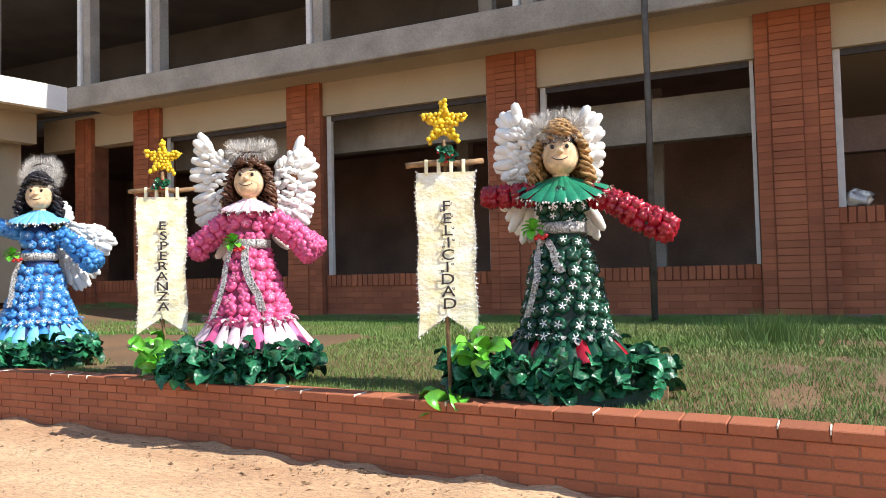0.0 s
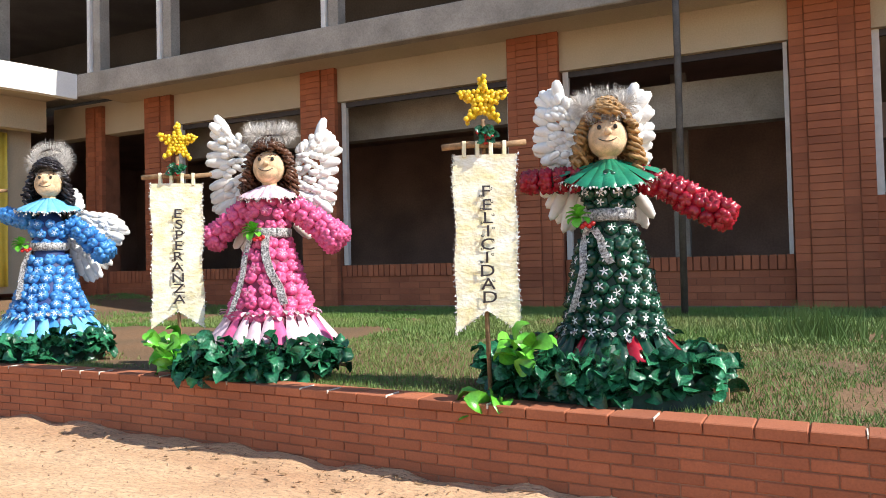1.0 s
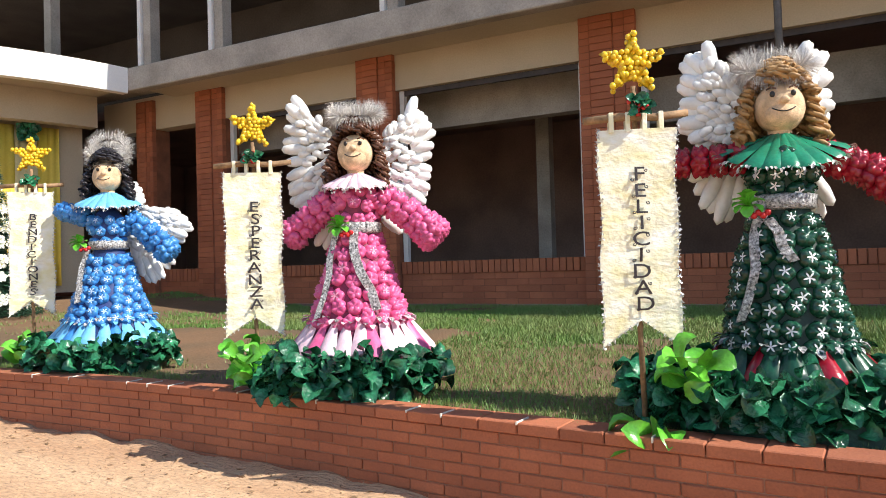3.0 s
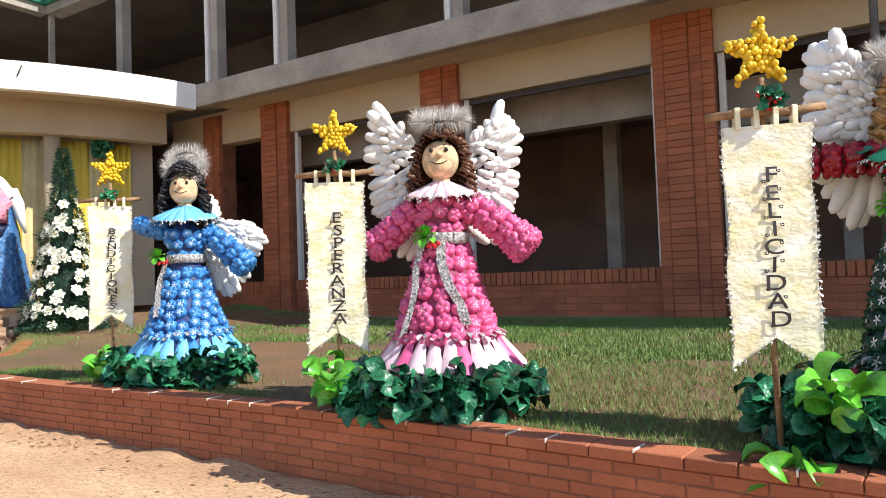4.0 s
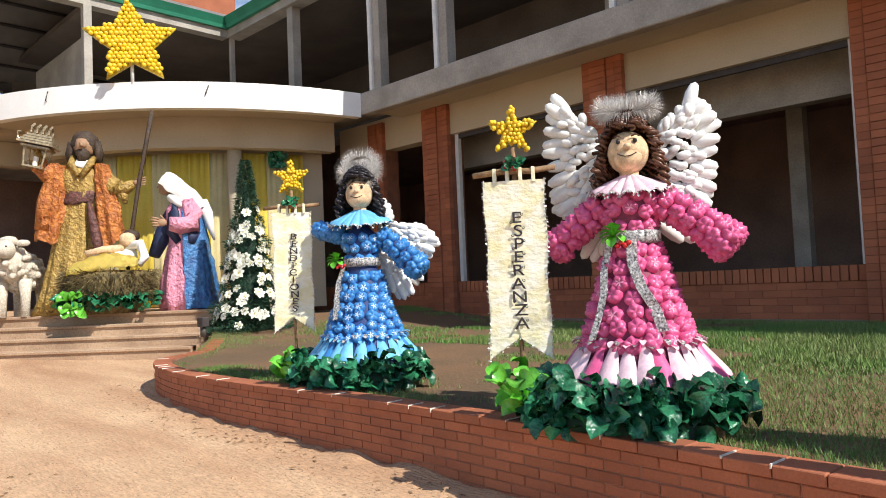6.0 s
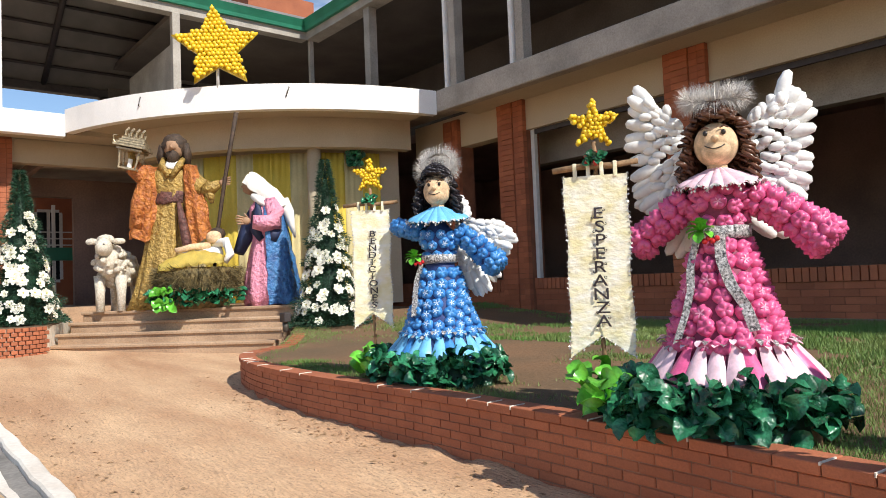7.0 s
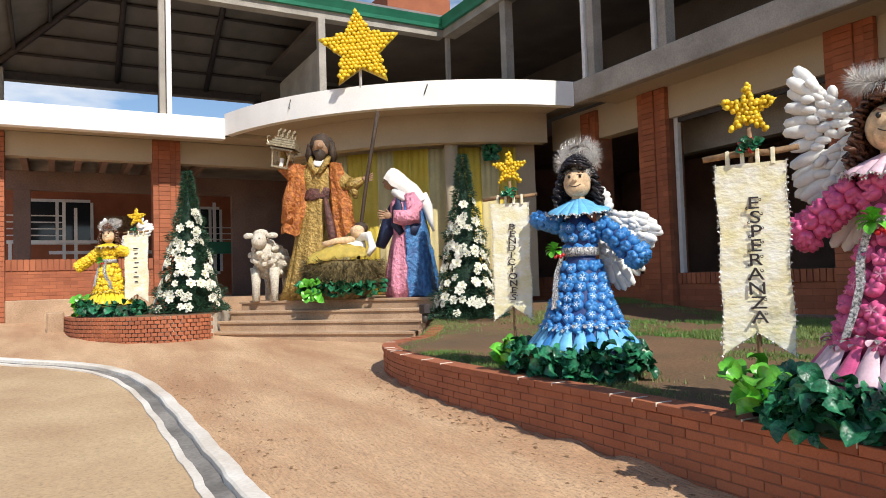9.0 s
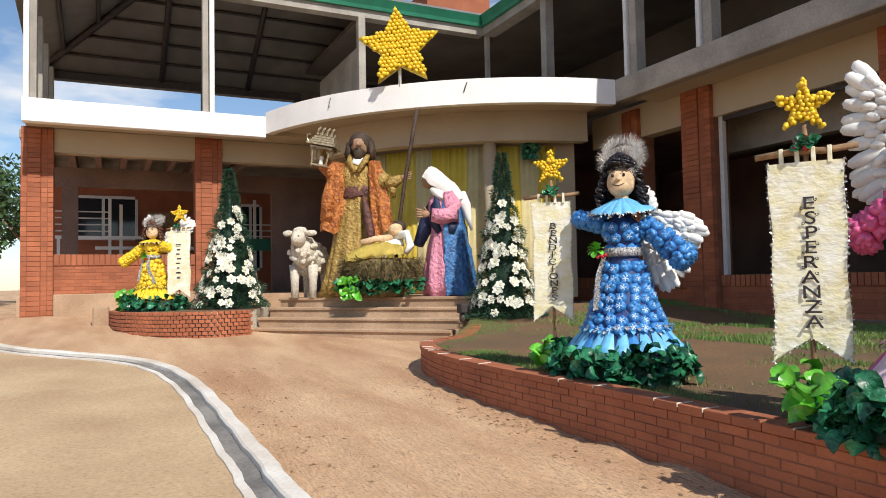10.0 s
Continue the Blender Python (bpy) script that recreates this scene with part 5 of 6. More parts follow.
    hand(bm, (0.98, -0.32, 2.44), (0.9, -0.2, 0.2), 2, 0.9)
    ball(bm, (-0.68, -0.36, 3.16), 0.085, 2)
    # house-shaped lantern of sticks, leaning out of the raised fist
    lan = bmesh.new()
    for sx in (-1, 1):
        for sy in (-1, 1):
            tube(lan, [(sx * 0.15, sy * 0.13, 0), (sx * 0.19, sy * 0.16, 0.36)], 0.018, 6, 6)
    for zz, e in ((0.0, 0.17), (0.36, 0.24)):
        box(lan, -e, e, -e * 0.85, e * 0.85, zz - 0.018, zz + 0.018, 6)
    for k in range(4):
        e = 0.27 - 0.055 * k
        box(lan, -0.3 + 0.03 * k, 0.3 - 0.03 * k, -e, e, 0.4 + 0.055 * k, 0.44 + 0.055 * k, 6)
    for k in range(4):
        a = -0.15 + 0.1 * k
        tube(lan, [(a, -0.1, 0.62), (a, -0.1, 0.72), (a, 0, 0.79), (a, 0.1, 0.72), (a, 0.1, 0.62)], 0.024, 6, 6)
    tube(lan, [(-0.3, 0, 0.44), (-0.38, 0, 0.5), (-0.4, 0, 0.6), (-0.34, 0, 0.62)], 0.02, 6, 6)
    lathe(lan, ((0.045, 0.0), (0.045, 0.2)), 10, 5)
    lan.transform(pose(-0.7, -0.42, 2.74, 0, 12, 0))
    for f in lan.faces:
        f.smooth = False
    me = bpy.data.meshes.new("lantern")
    lan.to_mesh(me)
    lan.free()
    bm.from_mesh(me)
    bpy.data.meshes.remove(me)
    # staff
    tube(bm, [(0.80, -0.34, 0.02), (0.88, -0.36, 1.2), (1.08, -0.37, 2.45), (1.2, -0.36, 3.1), (1.34, -0.34, 3.85)], [0.035, 0.037, 0.04, 0.042, 0.045], 8, 4)
    ob = meshob("saint_statue", bm, [M_GOLD, M_ORANGE, M_TAN, M_SASH, M_BEARD, M_VEIL, M_LANTERN])
    ob.matrix_world = pose(-16.0, 5.7, PZ, 0, 0, 58)
    tagged(ob, "bearded statue in gold robe and orange coat with staff", "statue", "crib figures")


def mary():
    bm = bmesh.new()
    # rose robe, leaning forwards from the hem to the shoulders
    robe(bm, ((0.42, 0), (0.46, 0.25), (0.43, 0.6), (0.34, 1.0), (0.27, 1.35), (0.30, 1.65), (0.28, 1.95), (0.13, 2.15)), 44, 0, 0.92, 0.85, 8, 0.12, (0.16, 0, 0))
    for v in bm.verts:
        v.co.x -= 0.05 * max(0.0, v.co.z - 1.2)
    # pink sleeve bent at the elbow, with a pale cuff
    tube(bm, [(0.26, -0.2, 2.08), (0.38, -0.28, 1.82), (0.34, -0.34, 1.62), (0.16, -0.38, 1.6), (-0.06, -0.42, 1.64)], [0.13, 0.17, 0.18, 0.16, 0.13], 14, 0)
    # blue cape over the back, from the shoulder to the ground, in folds
    rows = []
    for j in range(15):
        t = j / 14
        z = 2.14 - 2.1 * t
        row = []
        for i in range(17):
            u = i / 16
            a = -0.6 * math.pi + u * 1.15 * math.pi
            r = 0.24 + 0.24 * t ** 0.8 + 0.03 * math.sin(u * 23 + 2 * t) * (0.3 + t)
            row.append((0.22 + 0.14 * t + r * math.cos(a), 0.02 + r * math.sin(a), z))
        rows.append(row)
    bent_sheet(bm, rows, 1, 0.05)
    # dark lining and the far side of the cloak, reaching to the manger
    tube(bm, [(0.06, -0.16, 2.1), (0.02, -0.26, 1.85), (-0.02, -0.2, 1.5), (0.1, -0.22, 1.3)], [0.09, 0.1, 0.1, 0.07], 12, 2)
    tube(bm, [(0.02, 0.2, 2.0), (-0.16, 0.14, 1.65), (-0.22, 0.06, 1.4), (-0.36, 0.0, 1.05)], [0.13, 0.15, 0.14, 0.11], 12, 2)
    tube(bm, [(0.34, -0.24, 1.5), (0.3, -0.3, 1.25)], [0.14, 0.05], 10, 2)
    # head bowed forwards under a veil that falls behind the shoulder
    ball(bm, (-0.12, -0.03, 2.4), 0.16, 3, 0.9, 0.85, 1.2, 14, 10)
    tube(bm, [(-0.22, -0.03, 2.4), (-0.29, -0.03, 2.36)], [0.03, 0.02], 6, 3)
    rows = []
    for j in range(12):
        t = j / 11
        cx = -0.2 + 0.28 * t + 0.62 * max(0.0, t - 0.35)
        cz = 2.5 - 0.2 * t - 0.55 * max(0.0, t - 0.35)
        r = (0.2 + 0.06 * math.sin(t * 3.1)) * (1.0 - 0.25 * max(0.0, t - 0.4))
        tip = Vector((0.52, 0, 0.85)).lerp(Vector((0.75, 0, 0.6)), t)
        row = []
        for i in range(15):
            a = -0.62 * math.pi + 1.24 * math.pi * i / 14
            row.append((cx + tip.x * r * math.cos(a), -0.02 + r * 1.02 * math.sin(a) + 0.012 * math.sin(i * 2.3 + j), cz + tip.z * r * math.cos(a)))
        rows.append(row)
    bent_sheet(bm, rows, 4, 0.02)
    tube(bm, [(0.46, 0.0, 2.08), (0.6, -0.02, 1.85), (0.66, -0.02, 1.6), (0.72, -0.02, 1.34)], [0.16, 0.11, 0.08, 0.03], 12, 4)
    tube(bm, [(-0.02, -0.14, 2.2), (0.1, -0.2, 2.05), (0.2, -0.2, 1.98)], [0.11, 0.1, 0.07], 10, 4)
    rough(bm, 0.035, 9, 9)
    rough(bm, 0.012, 24, 2)
    hand(bm, (-0.1, -0.44, 1.65), (-1, -0.1, 0.12), 3, 1.05)
    ob = meshob("kneeling_statue", bm, [M_ROSE, M_CAPE, M_NAVY, M_TAN, M_VEIL])
    ob.matrix_world = pose(-14.82, 6.95, PZ - 0.02, 0, 0, 62)
    tagged(ob, "leaning statue in rose robe, blue cape and white veil", "statue", "crib figures")


def sheep():
    bm = bmesh.new()
    ball(bm, (0, 0.25, 0.85), 0.38, 0, 0.85, 1.4, 0.95, 22, 16)
    ball(bm, (0, -0.2, 0.98), 0.28, 0, 0.9, 0.9, 1.0, 16, 12)
    rough(bm, 0.06, 9, 5)
    rw = random.Random(6)
    for i in range(190):
        d = Vector((rw.gauss(0, 1), rw.gauss(0, 1), rw.gauss(0, 1))).normalized()
        c = Vector((0, 0.25, 0.85)) + Vector((d.x * 0.33, d.y * 0.52, d.z * 0.36)) if i % 4 else Vector((0, -0.2, 1.0)) + d * 0.27
        ball(bm, c, rw.uniform(0.04, 0.075), 0, u=7, v=5)
    ball(bm, (0, -0.46, 1.24), 0.17, 1, 0.9, 1.25, 1.0, 14, 10)
    ball(bm, (0, -0.36, 1.4), 0.14, 0, 1.2, 0.9, 0.7, 12, 8)
    for s in (-1, 1):
        ball(bm, (s * 0.25, -0.38, 1.36), 0.09, 1, 1.5, 0.5, 0.7, 10, 6)
        for y in (-0.15, 0.6):
            tube(bm, [(s * 0.2, y, 0.7), (s * 0.2, y, 0.35), (s * 0.2, y - 0.01, 0.0)], [0.12, 0.085, 0.08], 10, 1)
        ball(bm, (s * 0.07, -0.63, 1.29), 0.018, 2, u=6, v=5)
    rough(bm, 0.012, 14, 2)
    ob = meshob("sheep_statue", bm, [M_WOOL, M_WOOL, M_EYE])
    ob.matrix_world = pose(-16.7, 4.75, PZ, 0, 0, 55)
    tagged(ob, "cream woolly sheep statue standing on the platform", "statue", "crib figures")


def manger():
    rnd = random.Random(31)
    root = new("manger")
    root.matrix_world = pose(-15.26, 5.9, PZ, 0, 0, 60) @ Matrix.Scale(1.12, 4)
    tagged(root, "round straw manger banked with green leaves", "manger")
    bm = bmesh.new()
    lathe(bm, ((0.4, 0), (0.55, 0.2), (0.66, 0.5), (0.62, 0.66), (0.5, 0.7)), 28, 0, 1.0, 0.8)
    part("basket", bm, M_STRAW, root)
    bm = bmesh.new()
    for i in range(2600):
        a = rnd.uniform(0, 2 * math.pi)
        z = rnd.uniform(0.22, 0.7)
        r = 0.5 + 0.18 * math.sin(min(1.0, z / 0.6) * 1.6)
        p = Vector((r * math.cos(a), 0.8 * r * math.sin(a), z))
        d = Vector((math.cos(a) * rnd.uniform(0.2, 1.2), math.sin(a) * rnd.uniform(0.2, 1.2), rnd.uniform(-0.9, 0.5))).normalized() * rnd.uniform(0.08, 0.2)
        e = Vector((rnd.uniform(-1, 1), rnd.uniform(-1, 1), rnd.uniform(-1, 1))) * 0.008
        bm.faces.new([bm.verts.new(p - e), bm.verts.new(p + e), bm.verts.new(p + d)])
    part("straw", bm, M_STRAW, root)
    for i in range(90):
        a = rnd.uniform(math.pi, 2 * math.pi)
        ob = new("leaf", rnd.choice(DARK if rnd.random() < 0.8 or math.cos(a) > -0.3 else LIGHT))
        ob.parent = root
        r = rnd.uniform(0.5, 0.72)
        ob.matrix_basis = along((r * math.cos(a), 0.9 * r * math.sin(a), rnd.uniform(0.03, 0.26)), (math.cos(a), math.sin(a), rnd.uniform(-0.3, 0.8)), (0, -0.5, 0.8)) @ Matrix.Diagonal((1.2, 1.2, 1.2, 1))
    for i in range(16):
        ob = new("light_leaf", rnd.choice(LIGHT))
        ob.parent = root
        a = rnd.uniform(0, 6.28)
        ob.matrix_basis = along((-0.42 + rnd.uniform(-0.1, 0.1), -0.62, rnd.uniform(0.0, 0.3)), (math.cos(a), -0.6, math.sin(a)), (0, -0.8, 0.4)) @ Matrix.Diagonal((1.0, 1.0, 1.0, 1))
    bm = bmesh.new()
    n = 16
    g = [[bm.verts.new((-0.55 + 1.05 * i / n, -0.5 + 0.75 * j / n, 0.70 + 0.22 * math.sin(math.pi * min(1.0, 0.08 + j / n)) * math.sin(math.pi * (0.12 + 0.8 * i / n)) + 0.12 * i / n - (0.1 if j < 3 else 0) * (3 - j) / 3 + 0.02 * math.sin(i * 1.9 + j))) for j in range(n + 1)] for i in range(n + 1)]
    for i in range(n):
        for j in range(n):
            bm.faces.new((g[i][j], g[i + 1][j], g[i + 1][j + 1], g[i][j + 1])).smooth = True
    bmesh.ops.solidify(bm, geom=list(bm.faces), thickness=0.02)
    blanket = meshob("blanket", bm, M_BLANKET)
    blanket.matrix_world = pose(-15.26, 5.9, PZ, 0, 0, 60) @ Matrix.Scale(1.12, 4)
    tagged(blanket, "bright yellow blanket spread over the straw manger", "blanket")
    bm = bmesh.new()
    ball(bm, (0.3, -0.06, 1.2), 0.13, 0, 1, 1, 1, 14, 10)
    ball(bm, (0.34, 0.04, 1.27), 0.14, 1, 1, 1, 0.9, 14, 10)
    tube(bm, [(0.3, -0.05, 1.1), (0.5, -0.16, 1.12), (0.58, -0.22, 0.9), (0.5, -0.3, 0.78)], [0.08, 0.085, 0.075, 0.05], 10, 2)
    tube(bm, [(0.22, -0.08, 1.06), (-0.05, -0.2, 1.05), (-0.3, -0.3, 0.98)], [0.07, 0.06, 0.04], 10, 0)
    tube(bm, [(0.42, 0.0, 0.96), (0.1, -0.05, 0.92), (-0.3, -0.08, 0.84)], [0.13, 0.14, 0.1], 10, 2)
    rough(bm, 0.02, 9, 1)
    ob = meshob("crib_doll", bm, [M_SKIN, M_BEARD, M_VEIL])
    ob.matrix_world = pose(-15.26, 5.9, PZ, 0, 0, 60) @ Matrix.Scale(1.12, 4)
    tagged(ob, "small crib doll lying in the straw manger", "doll", "crib figures")


joseph()
mary()
sheep()
manger()

# ---- large star on the slab edge ----
star = new("big_star")
star.matrix_world = pose(-16.1, 6.74, Z_SLAB1 - 0.05, 0, 0, 66)
tagged(star, "large star of yellow bottle caps on a short post", "star")
sm = part("star_face", bead_star(0.93, 0.052, 77, both=False), M_STARY, star, smooth=True)
tagged(sm, kind="stuff")
sm.matrix_basis = pose(0, 0, 0.86, 0, -5, 0)
bm = bmesh.new()
tube(bm, [(0, 0.05, 0), (0, 0.05, 0.8)], 0.035, 8)
part("post", bm, M_ALU, star)


# ---- artificial fir trees with white blooms ----
def bloom_mesh(name, r, seed):
    rnd = random.Random(seed)
    bm = bmesh.new()
    for ring, (l, el, n) in enumerate(((1.0, 0.15, 6), (0.7, 0.5, 5))):
        for i in range(n):
            a = 2 * math.pi * i / n + ring * 0.5 + rnd.uniform(-0.15, 0.15)
            put(bm, petal(r * l, r * 0.34, r * 0.12), along((0, 0, 0), (math.cos(a), math.sin(a), el), (0, 0, 1)), 0)
    ball(bm, (0, 0, r * 0.18), r * 0.14, 1, u=6, v=4)
    me = bpy.data.meshes.new(name)
    bm.to_mesh(me)
    bm.free()
    me.materials.append(M_BLOOM)
    me.materials.append(M_BLOOMC)
    return me


BLOOMS = [bloom_mesh("bloom", r, s) for r, s in ((0.11, 1), (0.08, 2), (0.095, 3))]


def fir(x, y, z, h, R, seed, label):
    rnd = random.Random(seed)
    root = new("fir_tree")
    root.location = (x, y, z)
    tagged(root, label, "tree", "fir trees")
    bm = bmesh.new()
    tube(bm, [(0, 0, 0), (0, 0, h * 0.5), (0, 0, h * 0.97)], [0.06, 0.04, 0.01], 8)
    part("trunk", bm, M_WOOD, root)
    vs, fs = [], []
    for i in range(15000):
        t = rnd.random() ** 1.6
        zz = 0.05 + t * (h - 0.06)
        rmax = R * (1 - t) ** 1.05 * (1 + 0.14 * math.sin(zz * 17) + 0.1 * math.sin(zz * 5)) + 0.05
        a = rnd.uniform(0, 2 * math.pi)
        rr = rmax * (1 - 0.4 * rnd.random() ** 2) * (1 + 0.1 * math.sin(a * 7 + zz * 9))
        p = Vector((rr * math.cos(a), rr * math.sin(a), zz))
        d = Vector((math.cos(a) + rnd.uniform(-0.7, 0.7), math.sin(a) + rnd.uniform(-0.7, 0.7), rnd.uniform(-0.6, 0.6))).normalized() * rnd.uniform(0.05, 0.1)
        e = Vector((rnd.uniform(-1, 1), rnd.uniform(-1, 1), rnd.uniform(-1, 1))) * 0.009
        b = len(vs)
        vs += [tuple(p - e), tuple(p + e), tuple(p + d)]
        fs.append((b, b + 1, b + 2))
    me = bpy.data.meshes.new("needles")
    me.from_pydata(vs, [], fs)
    me.materials.append(M_NEEDLE)
    nd = new("needles", me)
    nd.parent = root
    bm = bmesh.new()
    # added inner cone, coloured as the shade behind the needles
    lathe(bm, [(R * 0.72 * (1 - t) + 0.01, 0.06 + t * (h - 0.25)) for t in (0, 0.25, 0.5, 0.75, 1)], 16)
    part("core", bm, mat_leaf_gap_shade, root)
    for i in range(160):
        t = rnd.random() * 0.9
        t = 1 - (1 - t) ** 0.62
        a = i * 2.39996 + rnd.uniform(-0.8, 0.8)
        zz = 0.08 + t * (h - 0.3)
        rr = R * (1 - t) ** 1.05 + 0.05
        ob = new("bloom", rnd.choice(BLOOMS))
        ob.parent = root
        ob.matrix_basis = frame_of((rr * math.cos(a), rr * math.sin(a), zz), (math.cos(a) + rnd.uniform(-0.3, 0.3), math.sin(a) + rnd.uniform(-0.3, 0.3), 0.35), spin=rnd.uniform(0, 6))
    return root


fir(-12.9, 7.4, 0.62, 3.05, 0.56, 41, "slim artificial fir dressed with white silk blooms on the lawn")
fir(-16.99, 3.2, 0.84, 2.95, 0.62, 42, "slim artificial fir dressed with white silk blooms in a planter")


# ---- far planter with the yellow angel ----
PL_PTS = [(-18.5, 1.0), (-17.4, 1.1), (-16.55, 1.45), (-15.95, 1.95), (-15.7, 2.6), (-15.75, 3.15), (-16.0, 3.5)]


def flat85(x, y):
    return 0.84


YARMS = (((0.17, 0, 1.34, 0.085), (0.3, -0.05, 1.3, 0.085), (0.42, -0.12, 1.3, 0.08)), ((-0.17, 0, 1.34, 0.085), (-0.36, -0.05, 1.17, 0.085), (-0.62, -0.08, 0.99, 0.095)))
YWINGS = ((((0.62, 1.98), (0.8, 1.88), (0.82, 1.76), (0.74, 1.62), (0.66, 1.5)), ((0.44, 1.72), (0.52, 1.72), (0.52, 1.66), (0.48, 1.56), (0.42, 1.46)), ((0.15, 1.5), (0.15, 1.46), (0.15, 1.42), (0.15, 1.38), (0.15, 1.34))),
          (((-0.2, 2.02), (-0.27, 1.92), (-0.28, 1.78)), ((-0.14, 1.82), (-0.16, 1.76), (-0.16, 1.66)), ()))
ya = angel(-17.5, 1.75, 60, (M_YELLOW, M_YELLOW, M_YELLOW, M_YELLOW, M_HAIRB, M_GAPSHADEY), YARMS, YWINGS, 6, (0.0, 1.86, 0.5), None, 0, "yellow bottle-base angel doll with white wings in a planter", head=1.615, slim=0.75, sashes=((0.05, ((-0.12, 1.1), (-0.16, 0.85), (-0.2, 0.6))), LONG_SASH))
ya.location.z = 0.84
wreath(-17.3, 1.8, 0.72, 0.56, 130, ((-0.6, -0.4, 0.15, 40, 0.2),), 14, "bank of green leaves round the planter figure", zf=flat85, k=1.1)
banner(-17.1, 2.22, 1.68, 62, "", 0.48, 1.35, 0.19, 0.5, 24, "white cloth banner with dark writing on a stick", zf=flat85, bars=True)


# ---- bricks, each a piece of its own wall ----
BRICKS = {}


def brick_mesh(l, d, h):
    key = (round(l, 3), round(d, 3), round(h, 3))
    if key not in BRICKS:
        bm = bmesh.new()
        box(bm, -l / 2, l / 2, -d / 2, d / 2, -h / 2, h / 2, 0, min(0.006, h * 0.09))
        me = bpy.data.meshes.new("brick")
        bm.to_mesh(me)
        bm.free()
        me.materials.append(M_BRICK)
        BRICKS[key] = me
    return BRICKS[key]


def brick(parent, x, y, z, l, d, h, rz=0.0):
    ob = new("brick", brick_mesh(l, d, h))
    ob.parent = parent
    ob.matrix_basis = pose(x, y, z, 0, 0, rz)
    return ob


def pier(name, a, b, front, along_y, z0, z1, label):
    """A brick pier of upright ribs with grooves between; front is the plane of its face."""
    rnd = random.Random(int(abs(a * 100)) + 5)
    w = b - a
    if along_y:
        core = boxob(name, front - 0.5, front - 0.005, a + 0.01, b - 0.01, z0, z1, M_PIERJOINT, kind="structure", label=label)
    else:
        core = boxob(name, a + 0.01, b - 0.01, front + 0.005, front + 0.5, z0, z1, M_PIERJOINT, kind="structure", label=label)
    ribs = ((0.0, 0.2, 0.0), (0.2, 0.61, 0.035), (0.61, 0.81, 0.0), (0.81, 1.0, 0.02))
    h = 0.117
    n = int((z1 - z0) / h)
    for k in range(n):
        z = z0 + (k + 0.5) * h
        for r0, r1, out in ribs:
            l = (r1 - r0) * w - 0.01
            c = a + (r0 + r1) / 2 * w
            o = out + rnd.uniform(-0.004, 0.004)
            if along_y:
                brick(core, front - 0.06 + o, c, z, l, 0.12, h - 0.006, 90)
            else:
                brick(core, c, front + 0.06 - o, z, l, 0.12, h - 0.006)
    return core


def brick_panel(name, a, b, front, along_y, z0, z1, label, l=0.43, h=0.117, thick=0.22):
    rnd = random.Random(int(abs(a * 100)) + 9)
    if along_y:
        core = boxob(name, front - thick, front - 0.005, a, b, z0, z1 - 0.02, M_PIERJOINT, kind="structure", label=label)
    else:
        core = boxob(name, a, b, front + 0.005, front + thick, z0, z1 - 0.02, M_PIERJOINT, kind="structure", label=label)
    rows = int((z1 - z0 - 0.2) / h)
    for k in range(rows):
        x = a - (l / 2 if k % 2 else 0)
        while x < b - 0.03:
            x0, x1 = max(x, a), min(x + l, b)
            if x1 - x0 > 0.06:
                o = rnd.uniform(-0.003, 0.003)
                zc = z0 + (k + 0.5) * h
                if along_y:
                    brick(core, front - 0.05 + o, (x0 + x1) / 2, zc, x1 - x0 - 0.007, 0.1, h - 0.006, 90)
                else:
                    brick(core, (x0 + x1) / 2, front + 0.05 - o, zc, x1 - x0 - 0.007, 0.1, h - 0.006)
            x += l
    n = int((b - a) / 0.12)
    for i in range(n):
        c = a + (i + 0.5) * (b - a) / n
        zc = z0 + rows * h + (z1 - z0 - rows * h) / 2
        if along_y:
            brick(core, front - 0.09, c, zc, 0.105, 0.24, z1 - z0 - rows * h - 0.01, 90)
        else:
            brick(core, c, front + 0.09, zc, 0.105, 0.24, z1 - z0 - rows * h - 0.01)
    return core


for k in range(1, 5):
    pier("pier_%d" % k, PIER_X[k], PIER_X[k] + PIER_W[k], FY, False, 0.42, 5.34, "ribbed red brick pier")
for k in range(4):
    a, b = PIER_X[k + 1] + PIER_W[k + 1], PIER_X[k]
    top = 2.2 if k == 0 else 1.36
    brick_panel("sill_wall_%d" % (k + 1), a, b, FY + 0.16, False, 0.42, top, "red brick sill wall under the window")
    fr = boxob("window_%d" % (k + 1), a + 0.02, a + 0.12, FY + 0.2, FY + 0.3, top, 4.66, M_ALU, kind="structure", label="white window frame with dark glass")
    boxob("mullion", b - 0.07, b - 0.01, FY + 0.2, FY + 0.3, top, 4.66, M_ALU, fr)
    boxob("frame_top", a + 0.12, b - 0.07, FY + 0.22, FY + 0.28, 4.56, 4.66, M_STEEL, fr)
pier("pier_5", -15.25, -14.67, FY, False, 0.5, 5.34, "narrow ribbed red brick pier")
brick_panel("sill_wall_5", -22, PIER_X[4], FY + 0.16, False, 0.6, 1.36, "red brick sill wall under the window")
for k, (a, b) in enumerate(LPIER):
    pier("pier_left_%d" % (k + 1), a, b, LPX + 0.02, True, 0.35, 5.2, "ribbed red brick pier")
brick_panel("parapet_left", LPIER[0][1], LPIER[1][0], LPX - 0.06, True, 1.2, 2.16, "red brick parapet with a soldier course", l=0.3, h=0.085)

# ---- retaining wall of the lawn ----
BL, BH = 0.229, 0.0635

